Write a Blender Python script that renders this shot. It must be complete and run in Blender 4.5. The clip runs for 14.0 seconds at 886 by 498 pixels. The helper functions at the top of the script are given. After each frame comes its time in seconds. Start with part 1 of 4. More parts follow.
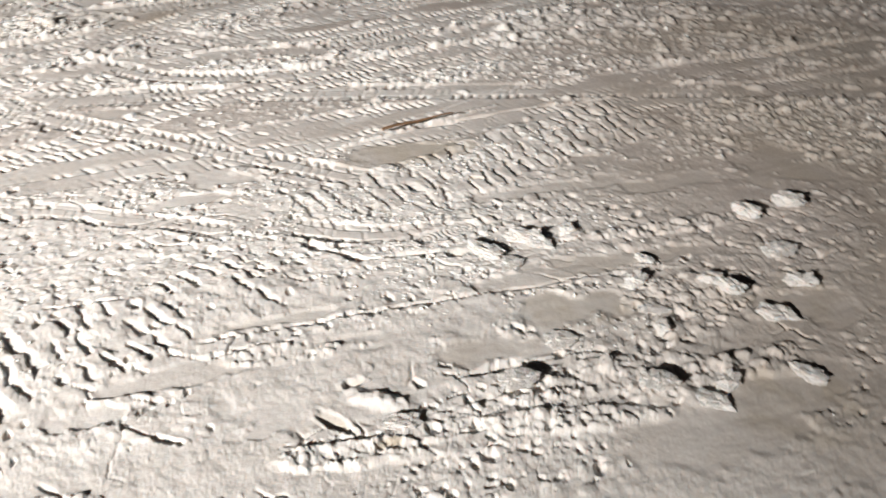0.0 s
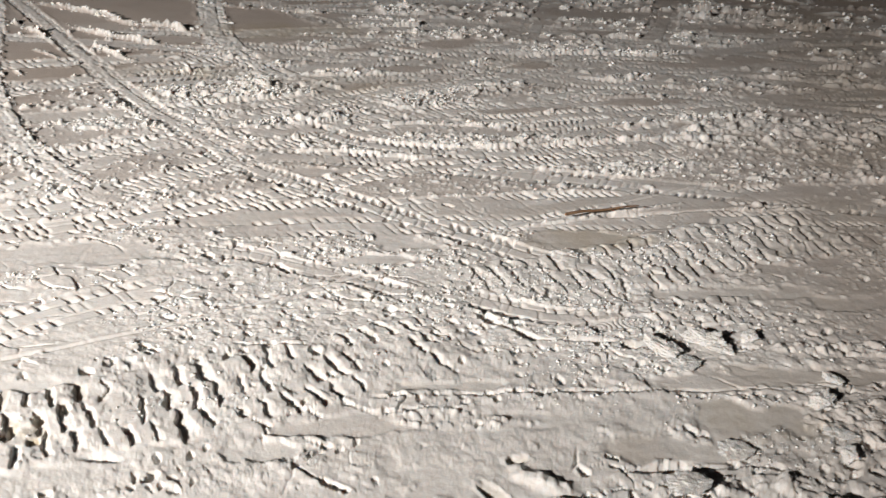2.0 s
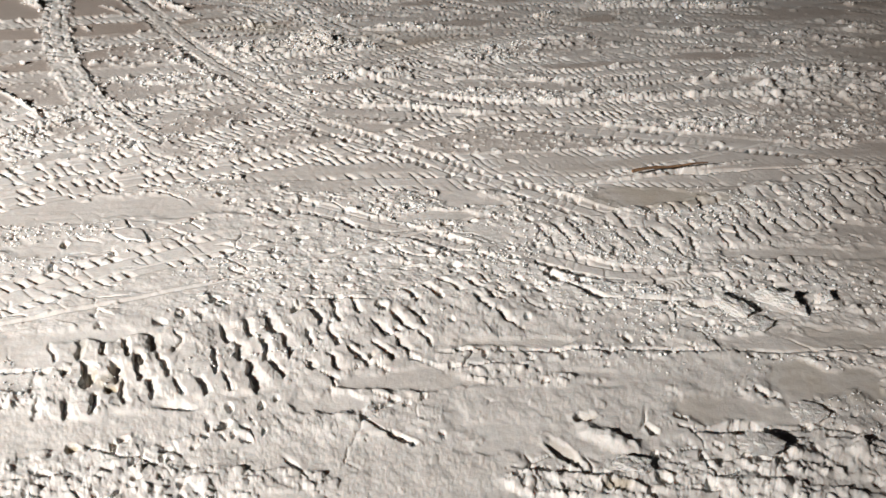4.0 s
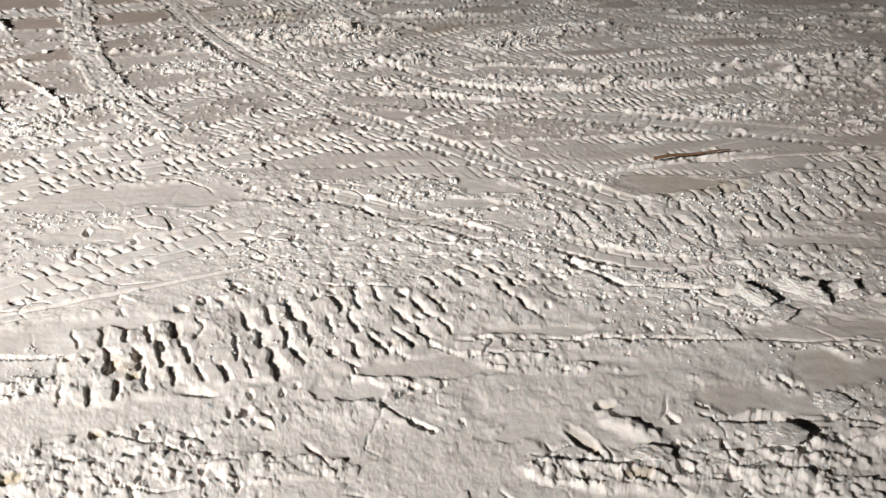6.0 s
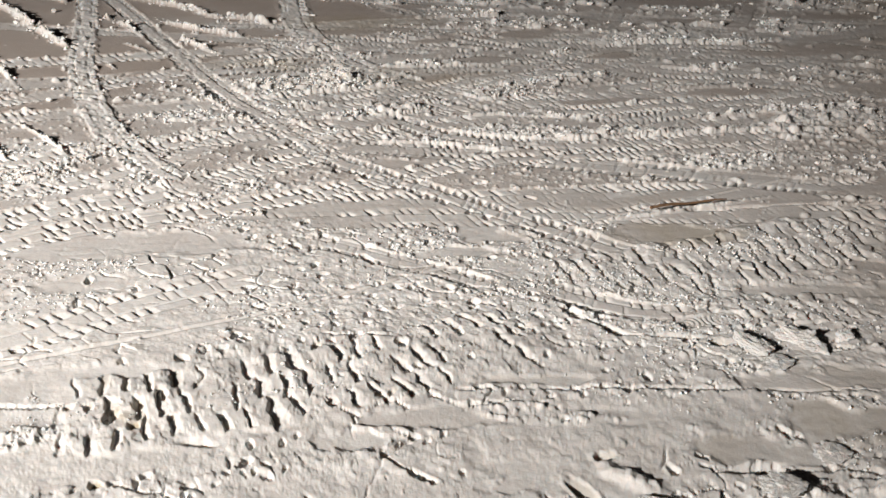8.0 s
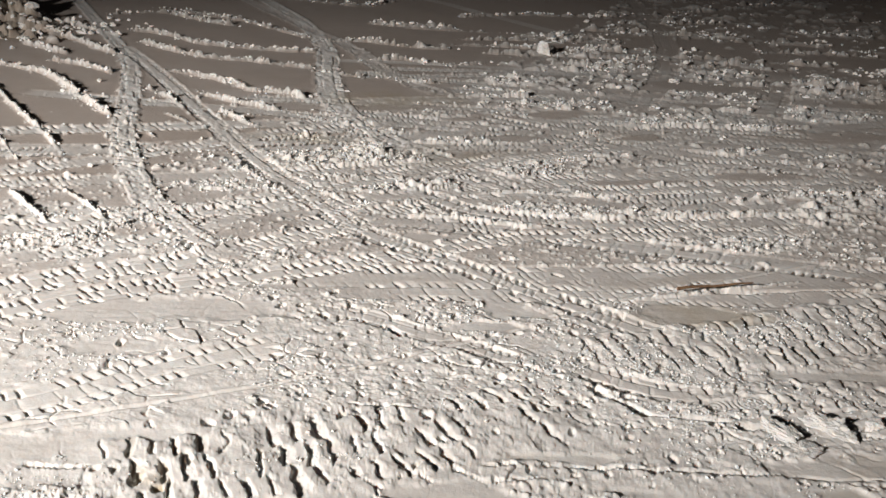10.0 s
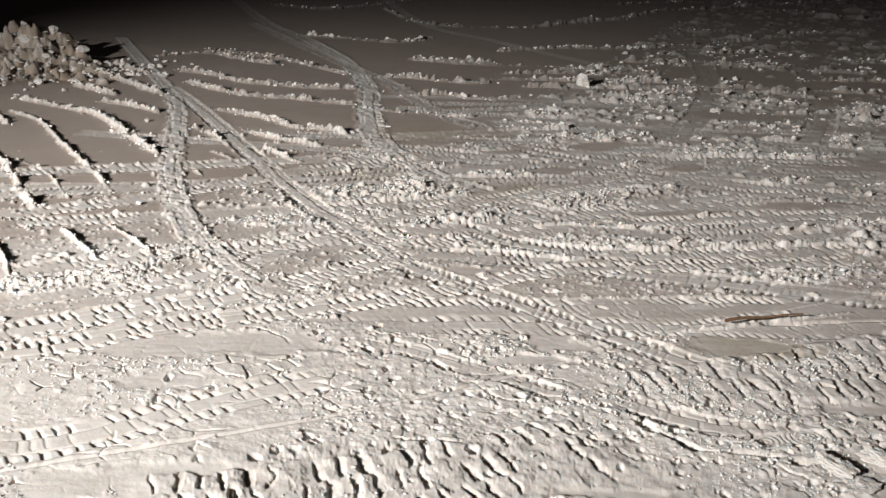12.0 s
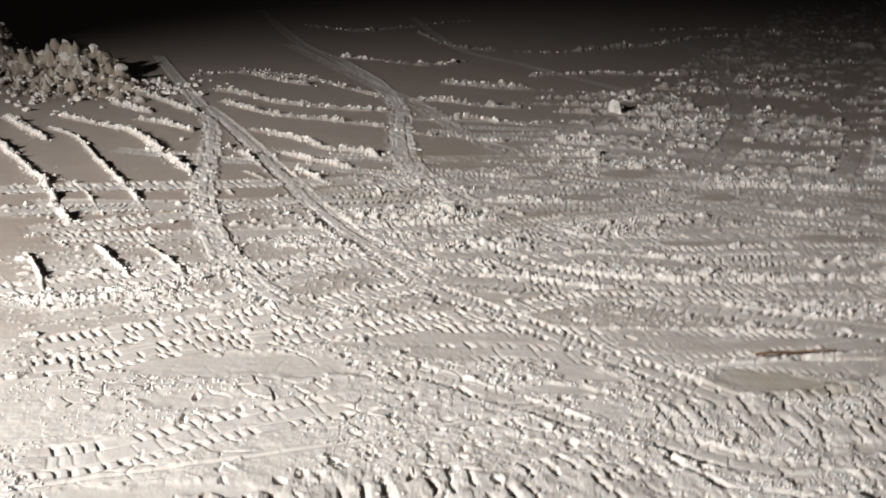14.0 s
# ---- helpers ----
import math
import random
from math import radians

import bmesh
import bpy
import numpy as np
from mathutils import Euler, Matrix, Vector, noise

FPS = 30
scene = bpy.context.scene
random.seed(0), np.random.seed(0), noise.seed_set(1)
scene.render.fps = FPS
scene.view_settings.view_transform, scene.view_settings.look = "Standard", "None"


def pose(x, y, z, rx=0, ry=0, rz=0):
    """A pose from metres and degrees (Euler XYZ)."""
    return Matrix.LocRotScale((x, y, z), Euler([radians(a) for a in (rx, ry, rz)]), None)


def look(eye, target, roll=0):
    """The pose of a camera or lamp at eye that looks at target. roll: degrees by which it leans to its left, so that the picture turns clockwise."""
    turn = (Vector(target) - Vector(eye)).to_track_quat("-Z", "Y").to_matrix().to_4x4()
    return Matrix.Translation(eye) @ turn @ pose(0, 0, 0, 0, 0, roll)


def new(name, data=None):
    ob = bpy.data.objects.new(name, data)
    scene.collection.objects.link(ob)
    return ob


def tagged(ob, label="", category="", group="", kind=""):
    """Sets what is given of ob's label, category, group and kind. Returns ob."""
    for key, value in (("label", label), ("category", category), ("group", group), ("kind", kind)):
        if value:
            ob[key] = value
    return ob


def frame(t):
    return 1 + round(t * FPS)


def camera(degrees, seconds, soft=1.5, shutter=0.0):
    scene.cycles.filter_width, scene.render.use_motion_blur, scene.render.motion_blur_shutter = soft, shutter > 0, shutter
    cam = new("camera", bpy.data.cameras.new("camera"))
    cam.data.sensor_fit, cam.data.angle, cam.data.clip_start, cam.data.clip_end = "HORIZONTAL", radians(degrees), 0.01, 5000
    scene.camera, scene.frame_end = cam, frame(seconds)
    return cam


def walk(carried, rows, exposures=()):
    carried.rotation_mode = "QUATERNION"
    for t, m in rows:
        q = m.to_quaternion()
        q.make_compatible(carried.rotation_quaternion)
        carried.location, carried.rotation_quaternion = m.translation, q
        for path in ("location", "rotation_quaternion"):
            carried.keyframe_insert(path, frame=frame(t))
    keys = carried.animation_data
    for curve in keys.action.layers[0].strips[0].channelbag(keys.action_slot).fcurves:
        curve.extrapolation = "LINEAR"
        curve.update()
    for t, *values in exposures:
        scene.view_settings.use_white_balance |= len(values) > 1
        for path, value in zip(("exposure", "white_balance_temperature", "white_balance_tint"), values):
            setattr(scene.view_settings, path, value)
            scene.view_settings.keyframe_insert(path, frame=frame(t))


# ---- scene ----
cam = camera(53.8, 14.0, 1.5, 0.5)
PATH = [
    (0, (0.013, 0.0, 1.617), (0.025, 1.718, 0.593), 2.0),
    (0.5, (-0.046, -0.017, 1.604), (-0.156, 1.729, 0.634), 6.5),
    (1, (-0.07, -0.025, 1.62), (-0.287, 1.75, 0.725), 5.7),
    (1.5, (-0.079, -0.042, 1.616), (-0.343, 1.744, 0.754), 4.9),
    (2, (-0.077, -0.047, 1.602), (-0.428, 1.721, 0.735), 3.9),
    (2.5, (-0.089, -0.043, 1.59), (-0.465, 1.697, 0.677), 3.2),
    (3, (-0.097, -0.045, 1.584), (-0.486, 1.677, 0.645), 2.7),
    (3.5, (-0.114, -0.045, 1.586), (-0.544, 1.662, 0.636), 2.8),
    (6, (-0.119, -0.04, 1.583), (-0.614, 1.629, 0.598), 2.0),
    (6.5, (-0.116, -0.049, 1.597), (-0.616, 1.632, 0.635), 1.9),
    (7, (-0.11, -0.047, 1.6), (-0.616, 1.646, 0.662), 1.8),
    (7.5, (-0.113, -0.045, 1.601), (-0.616, 1.655, 0.675), 1.8),
    (8, (-0.127, -0.057, 1.61), (-0.631, 1.659, 0.714), 2.2),
    (8.2, (-0.133, -0.066, 1.608), (-0.644, 1.655, 0.726), 2.7),
    (10.3, (-0.136, -0.105, 1.624), (-0.738, 1.659, 0.9), 2.9),
    (10.5, (-0.14, -0.11, 1.624), (-0.757, 1.653, 0.91), 2.6),
    (11, (-0.14, -0.107, 1.619), (-0.787, 1.651, 0.916), 2.3),
    (11.5, (-0.145, -0.105, 1.624), (-0.813, 1.651, 0.939), 1.9),
    (12, (-0.146, -0.103, 1.625), (-0.827, 1.652, 0.949), 1.7),
    (12.5, (-0.161, -0.099, 1.624), (-0.867, 1.652, 0.964), 1.6),
    (13, (-0.161, -0.105, 1.625), (-0.888, 1.641, 0.973), 1.5),
    (13.5, (-0.161, -0.102, 1.623), (-0.903, 1.639, 0.976), 1.9),
    (13.9, (-0.161, -0.101, 1.626), (-0.905, 1.641, 0.982), 1.9),
    (14, (-0.157, -0.1, 1.644), (-0.903, 1.644, 1.012), 2.4),
]
EXPOSURES = [(0.0, 0.48), (0.5, 0.36), (1.0, 0.22), (2.0, 0.12), (3.0, 0.03), (8.0, 0.0), (11.0, 0.02), (14.0, 0.02)]
walk(cam, [(t, look(eye, target, roll)) for t, eye, target, roll in PATH], EXPOSURES)

# ---- light: one floodlight behind the camera on its left, and a moonless winter sky ----
world = bpy.data.worlds.new("night_sky")
world.use_nodes = True
scene.world = world
world.node_tree.nodes["Background"].inputs["Color"].default_value = (0.55, 0.5, 0.5, 1)
world.node_tree.nodes["Background"].inputs["Strength"].default_value = 0.007

LAMP = (-5.2, -6.0, 3.9)
flood = bpy.data.lights.new("floodlight", "SPOT")
flood.energy, flood.shadow_soft_size, flood.color = 9000, 0.06, (1.0, 0.937, 0.878)
flood.spot_size, flood.spot_blend = radians(74), 1.0
new("floodlight", flood).matrix_world = look(LAMP, (-1.9, 9.8, 0))


# ---- materials ----
def nodes_of(name):
    m = bpy.data.materials.new(name)
    m.use_nodes = True
    nt = m.node_tree
    return m, nt, nt.nodes["Principled BSDF"]


def add(nt, kind, **inputs):
    n = nt.nodes.new(kind)
    for k, v in inputs.items():
        n.inputs[k.replace("_", " ")].default_value = v
    return n


def noise_node(nt, coord, scale, detail=4.0, rough=0.6):
    n = add(nt, "ShaderNodeTexNoise", Scale=scale, Detail=detail, Roughness=rough)
    nt.links.new(coord, n.inputs["Vector"])
    return n


def ramp(nt, src, stops):
    r = nt.nodes.new("ShaderNodeValToRGB")
    el = r.color_ramp.elements
    el[0].position, el[0].color = stops[0][0], (*stops[0][1], 1)
    el[1].position, el[1].color = stops[-1][0], (*stops[-1][1], 1)
    for p, c in stops[1:-1]:
        el.new(p).color = (*c, 1)
    nt.links.new(src, r.inputs["Fac"])
    return r


def mix(nt, fac, a, b, mode="MIX"):
    m = nt.nodes.new("ShaderNodeMix")
    m.data_type, m.blend_type = "RGBA", mode
    for src, dst in ((fac, 0), (a, 6), (b, 7)):
        if isinstance(src, (int, float)):
            m.inputs[dst].default_value = src
        elif isinstance(src, tuple):
            m.inputs[dst].default_value = (*src, 1)
        else:
            nt.links.new(src, m.inputs[dst])
    return m.outputs[2]


def bumped(nt, shader, coord, scales, strength, dist):
    last = None
    for s in scales:
        n = noise_node(nt, coord, s, 3.0, 0.65)
        b = add(nt, "ShaderNodeBump", Strength=strength, Distance=dist)
        nt.links.new(n.outputs["Fac"], b.inputs["Height"])
        if last:
            nt.links.new(last, b.inputs["Normal"])
        last = b.outputs["Normal"]
    nt.links.new(last, shader.inputs["Normal"])


FRESH, PACKED, GRIT = (0.78, 0.765, 0.745), (0.43, 0.368, 0.328), (0.36, 0.30, 0.20)


def ground_material():
    """Loose white snow over grey-brown packed snow, by the ground's own 'loose' and 'grit' values, which also carry
    painted shade.
    """
    m, nt, sh = nodes_of("trodden_snow")
    co = nt.nodes.new("ShaderNodeTexCoord").outputs["Object"]
    loose = nt.nodes.new("ShaderNodeAttribute")
    loose.attribute_name = "loose"
    grit = nt.nodes.new("ShaderNodeAttribute")
    grit.attribute_name = "grit"
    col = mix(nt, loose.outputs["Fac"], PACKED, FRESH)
    mott = ramp(nt, noise_node(nt, co, 5.0, 6, 0.7).outputs["Fac"], [(0.3, (0.93, 0.92, 0.91)), (0.65, (1, 1, 1))])
    col = mix(nt, 1.0, col, mott.outputs["Color"], "MULTIPLY")
    fine = ramp(nt, noise_node(nt, co, 90.0, 3, 0.6).outputs["Fac"], [(0.25, (0.93, 0.925, 0.92)), (0.6, (1, 1, 1))])
    col = mix(nt, 1.0, col, fine.outputs["Color"], "MULTIPLY")
    col = mix(nt, grit.outputs["Fac"], col, GRIT)
    nt.links.new(col, sh.inputs["Base Color"])
    sh.inputs["Roughness"].default_value = 0.75
    sh.inputs["Specular IOR Level"].default_value = 0.25
    sh.inputs["Subsurface Weight"].default_value = 0.7
    sh.inputs["Subsurface Radius"].default_value = (1.0, 0.85, 0.75)
    sh.inputs["Subsurface Scale"].default_value = 0.008
    bumped(nt, sh, co, (38.0, 120.0), 0.25, 0.004)
    return m


def clod_material():
    """Clean broken snow with a little grit."""
    m, nt, sh = nodes_of("broken_snow")
    co = nt.nodes.new("ShaderNodeTexCoord").outputs["Object"]
    c = ramp(nt, noise_node(nt, co, 14.0, 5, 0.7).outputs["Fac"], [(0.28, (0.62, 0.59, 0.56)), (0.5, (0.79, 0.775, 0.755)), (0.7, (0.83, 0.82, 0.80))])
    nt.links.new(c.outputs["Color"], sh.inputs["Base Color"])
    sh.inputs["Roughness"].default_value = 0.75
    sh.inputs["Specular IOR Level"].default_value = 0.25
    sh.inputs["Subsurface Weight"].default_value = 0.7
    sh.inputs["Subsurface Radius"].default_value = (1.0, 0.85, 0.75)
    sh.inputs["Subsurface Scale"].default_value = 0.008
    bumped(nt, sh, co, (45.0, 140.0), 0.6, 0.005)
    return m


def bark_material():
    m, nt, sh = nodes_of("dead_stalk")
    co = nt.nodes.new("ShaderNodeTexCoord").outputs["Object"]
    c = ramp(nt, noise_node(nt, co, 40.0, 4, 0.6).outputs["Fac"], [(0.3, (0.10, 0.055, 0.03)), (0.7, (0.27, 0.16, 0.085))])
    nt.links.new(c.outputs["Color"], sh.inputs["Base Color"])
    sh.inputs["Roughness"].default_value = 0.7
    bumped(nt, sh, co, (120.0,), 0.5, 0.002)
    return m


SNOW, CLOD, STALK = ground_material(), clod_material(), bark_material()


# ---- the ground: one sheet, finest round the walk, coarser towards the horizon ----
def hashed(ix, iy, seed):
    h = (ix.astype(np.int64) * 374761393 + iy.astype(np.int64) * 668265263 + seed * 144665) & 0xFFFFFFFF
    h = ((h ^ (h >> 13)) * 1274126177) & 0xFFFFFFFF
    return ((h ^ (h >> 16)) & 0xFFFF).astype(np.float32) / 65535.0


def value_noise(x, y, size, seed):
    """Smooth noise from 0 to 1 with lumps of that size in metres."""
    u, v = x / size, y / size
    iu, iv = np.floor(u), np.floor(v)
    fu, fv = (u - iu).astype(np.float32), (v - iv).astype(np.float32)
    fu, fv = fu * fu * (3 - 2 * fu), fv * fv * (3 - 2 * fv)
    a, b = hashed(iu, iv, seed), hashed(iu + 1, iv, seed)
    c, d = hashed(iu, iv + 1, seed), hashed(iu + 1, iv + 1, seed)
    return (a + (b - a) * fu) * (1 - fv) + (c + (d - c) * fu) * fv


def fbm(x, y, size, seed, octaves=3):
    """Noise about 0, each octave turned against the last."""
    total, amp, out = 0.0, 1.0, 0.0
    for k in range(octaves):
        c, s = math.cos(0.7 + 1.1 * k), math.sin(0.7 + 1.1 * k)
        out = out + amp * (value_noise(c * x - s * y, s * x + c * y, size / 2 ** k, seed + 17 * k) - 0.5)
        total, amp = total + amp, amp * 0.55
    return out / total * 2


def step(a, b, v):
    """0 at a, 1 at b, smooth between."""
    k = np.clip((v - a) / (b - a), 0, 1)
    return k * k * (3 - 2 * k)


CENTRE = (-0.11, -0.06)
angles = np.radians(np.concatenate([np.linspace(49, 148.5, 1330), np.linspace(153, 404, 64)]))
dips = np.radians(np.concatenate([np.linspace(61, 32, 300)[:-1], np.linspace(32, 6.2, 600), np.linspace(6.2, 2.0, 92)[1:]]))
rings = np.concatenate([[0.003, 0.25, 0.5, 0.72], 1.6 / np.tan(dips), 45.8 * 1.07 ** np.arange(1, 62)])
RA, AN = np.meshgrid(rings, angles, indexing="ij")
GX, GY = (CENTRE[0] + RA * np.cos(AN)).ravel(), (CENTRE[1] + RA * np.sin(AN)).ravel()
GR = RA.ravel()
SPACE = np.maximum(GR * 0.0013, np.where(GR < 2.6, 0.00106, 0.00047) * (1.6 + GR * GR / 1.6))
GZ = np.zeros_like(GX)
WHITE = np.zeros_like(GX)
GRIT_SHADE = np.zeros_like(GX)
CRUMB_SPOTS = []
TROD = np.zeros_like(GX)
ROUGH = np.zeros_like(GX)


def keep(size, i=slice(None)):
    """How much relief of that size the sheet can carry at each vertex."""
    return 1 - step(0.5, 1.0, SPACE[i] / size)


def spline(points, gap=0.04):
    """A smooth line through the points, resampled."""
    p = [np.array(q, float) for q in points]
    p = [2 * p[0] - p[1], *p, 2 * p[-1] - p[-2]]
    out = []
    for a, b, c, d in zip(p, p[1:], p[2:], p[3:]):
        n = max(2, int(np.linalg.norm(c - b) / gap))
        for t in np.arange(n) / n:
            out.append(0.5 * (2 * b + (c - a) * t + (2 * a - 5 * b + 4 * c - d) * t * t + (3 * b - a - 3 * c + d) * t ** 3))
    out.append(p[-2])
    return np.array(out)


def along(points, reach):
    """For the vertices within reach of the line: their indices, way along it and signed distance (left of it: plus), and its length."""
    line = spline(points, max(0.05, reach * 0.5))
    lo, hi = line.min(0) - reach, line.max(0) + reach
    idx = np.nonzero((GX > lo[0]) & (GX < hi[0]) & (GY > lo[1]) & (GY < hi[1]))[0]
    x, y = GX[idx], GY[idx]
    best, ways, sides = np.full(len(idx), 9e9), np.zeros(len(idx)), np.zeros(len(idx))
    s = 0.0
    for a, b in zip(line, line[1:]):
        d = b - a
        n = math.hypot(*d)
        near = np.nonzero((x > min(a[0], b[0]) - reach) & (x < max(a[0], b[0]) + reach) & (y > min(a[1], b[1]) - reach) & (y < max(a[1], b[1]) + reach))[0]
        px, py = x[near] - a[0], y[near] - a[1]
        t = np.clip((px * d[0] + py * d[1]) / (n * n), 0, 1)
        dist = np.hypot(px - t * d[0], py - t * d[1])
        won = dist < best[near]
        k = near[won]
        best[k], ways[k] = dist[won], s + t[won] * n
        sides[k] = np.where(d[0] * py[won] - d[1] * px[won] > 0, dist[won], -dist[won])
        s += n
    got = best < reach
    return idx[got], ways[got], sides[got], s


def lumps(x, y, size, seed, cover, flat=0.8):
    """Broken crumbs of about that size lying close together: their height in metres. cover: the share of places that hold one."""
    u = x / size + 0.3 * fbm(x, y, size * 1.6, seed + 50, 2)
    v = y / size + 0.3 * fbm(x, y, size * 1.6, seed + 51, 2)
    iu, iv = np.floor(u), np.floor(v)
    out = np.zeros(len(x), np.float32)
    for du in (-1, 0, 1):
        for dv in (-1, 0, 1):
            cu, cv = iu + du, iv + dv
            ox, oy = cu + 0.2 + 0.6 * hashed(cu, cv, seed) - u, cv + 0.2 + 0.6 * hashed(cu, cv, seed + 1) - v
            r = (0.3 + 0.55 * hashed(cu, cv, seed + 2) ** 2) * (hashed(cu, cv, seed + 3) < cover)
            a = hashed(cu, cv, seed + 4) * 3.14
            c, s = np.cos(a), np.sin(a)
            q = (ox * c + oy * s) ** 2 / 1.5 + (oy * c - ox * s) ** 2 * 1.5
            tilt = 1 + 0.5 * (ox * c - oy * s)
            out = np.maximum(out, tilt * np.sqrt(np.clip(r * r - q, 0, None)))
    return out * size * flat


def slots(phase, w=0.17):
    """Blocks at height 1 with narrow gaps between them."""
    f = phase - np.floor(phase) - 0.5
    return 1 - np.exp(-(f / w) ** 2)


def sharp_gaps(phase, wide, seed, missing=0.2, way=1):
    """1 in narrow gaps between blocks, 0 on the blocks: a steep wall where a block ends, then a ramp up to the next. Some gaps have fallen in, no two are as wide."""
    n = np.floor(phase + 0.5)
    f = (phase - n) * way
    w = wide * (0.5 + 0.8 * hashed(n, n * 0 + 3, seed))
    return step(-w, -0.5 * w, f) * np.clip(1 - (f + 0.5 * w) / (2.8 * w), 0, 1) * (hashed(n, n * 0, seed + 1) > missing)


def runs_away(points):
    """1 for a line that leads away from the yard's near end, -1 for one that comes back."""
    return 1 if 0.3 * (points[-1][0] - points[0][0]) + 0.95 * (points[-1][1] - points[0][1]) > 0 else -1


def flakes(x, y, size, seed, layers=3):
    """Thin layers of broken crust with crisp ragged edges: from 0 to 1."""
    f = fbm(x, y, size, seed, 5)
    out = 0
    for k in range(layers):
        lo = -0.35 + 0.7 * (k + 0.5) / layers
        out = out + step(lo, lo + 0.035, f)
    return out / layers


def plates(x, y, size, seed, stretch=1.8, turn=28):
    """Broken crust: for each place a height of its plate from 0 to 1, and how near it is to the plate's edge (0 at the edge)."""
    c, s = math.cos(radians(turn)), math.sin(radians(turn))
    wx, wy = x + 0.35 * size * fbm(x, y, size, seed + 90, 2), y + 0.35 * size * fbm(x, y, size, seed + 91, 2)
    u, v = (wx * c + wy * s) / (size * stretch), (wy * c - wx * s) / size
    iu, iv = np.floor(u), np.floor(v)
    first, second, value = np.full(len(x), 9.0, np.float32), np.full(len(x), 9.0, np.float32), np.zeros(len(x), np.float32)
    for du in (-1, 0, 1):
        for dv in (-1, 0, 1):
            cu, cv = iu + du, iv + dv
            ox, oy = cu + hashed(cu, cv, seed) - u, cv + hashed(cu, cv, seed + 1) - v
            d = np.sqrt(ox * ox + oy * oy).astype(np.float32)
            h = hashed(cu, cv, seed + 2) + 0.6 * (oy * (hashed(cu, cv, seed + 3) - 0.5) + ox * (hashed(cu, cv, seed + 4) - 0.5))
            won = d < first
            second = np.where(won, first, np.minimum(second, d))
            value = np.where(won, h, value)
            first = np.where(won, d, first)
    return value, second - first


def tyre_track(points, width=0.2, pitch=0.045, depth=0.012, tread=0.017, rim=0.012, seed=1, lean=0.3, white=0.92, fresh=0.1):
    """A car tyre's print: pressed bed, two rows of slanting blocks with narrow gaps, and crumbled rims."""
    i, s, d, length = along(points, width * 0.5 + 0.1)
    x, y = GX[i], GY[i]
    half, way = width / 2, runs_away(points)
    d = d + 0.010 * fbm(x, y, 0.12, seed + 3, 2)
    u = np.abs(d) / half
    ends = step(0, 0.15, s) * (1 - step(length - 0.15, length, s))
    worn = fresh + (1 - fresh) * step(-0.25, 0.15, fbm(x, y, 0.35, seed + 5, 3))
    inside = (1 - step(0.92, 1.05, u)) * ends * (0.75 + 0.25 * worn)
    s2 = s + 0.006 * fbm(x, y, 0.05, seed + 6, 2)
    phase = s2 / pitch + lean * d / pitch
    outer = np.where(d > 0, sharp_gaps(phase, 0.2, seed + 20, 0.2, way), sharp_gaps(phase + 0.45, 0.2, seed + 30, 0.2, way))
    inner = sharp_gaps(s2 / (pitch * 0.8) + 0.8 * lean * d / pitch, 0.14, seed + 40, 0.5, way)
    side = step(0.42, 0.5, u + 0.12 * fbm(x, y, 0.03, seed + 7, 2)) * (1 - step(0.93, 1.0, u))
    gap = side * outer + 0.3 * (1 - step(0.3, 0.4, u)) * inner
    relief = -(0.48 + 0.93 * step(2.6, 4.4, GR[i])) * tread * gap * worn * keep(pitch * 0.7, i)
    raised = 0.004 * step(0.4, 0.6, u) - 0.004 + 0.008 * flakes(x, y, 0.07, seed + 11) if depth < 0 else 0.0
    groove = -0.25 * tread * np.exp(-((u - 0.46) / 0.05) ** 2) * worn
    GZ[i] = GZ[i] * (1 - 0.7 * inside) + inside * (relief + groove + raised - 0.5 * depth)
    edge = np.exp(-((u - 1.12) / 0.15) ** 2) * ends
    TROD[i] = np.maximum(TROD[i], inside)
    ROUGH[i] = np.maximum(ROUGH[i] * (1 - 0.8 * inside), 0.55 * edge * min(1, rim / 0.012) + 0.25 * inside * (1 - worn) + (0.45 * inside if depth < 0 else 0))
    WHITE[i] = np.maximum(WHITE[i] * (1 - 0.2 * inside), (1.3 * inside * white if depth < 0 else inside * white * (0.9 + 0.1 * worn)))


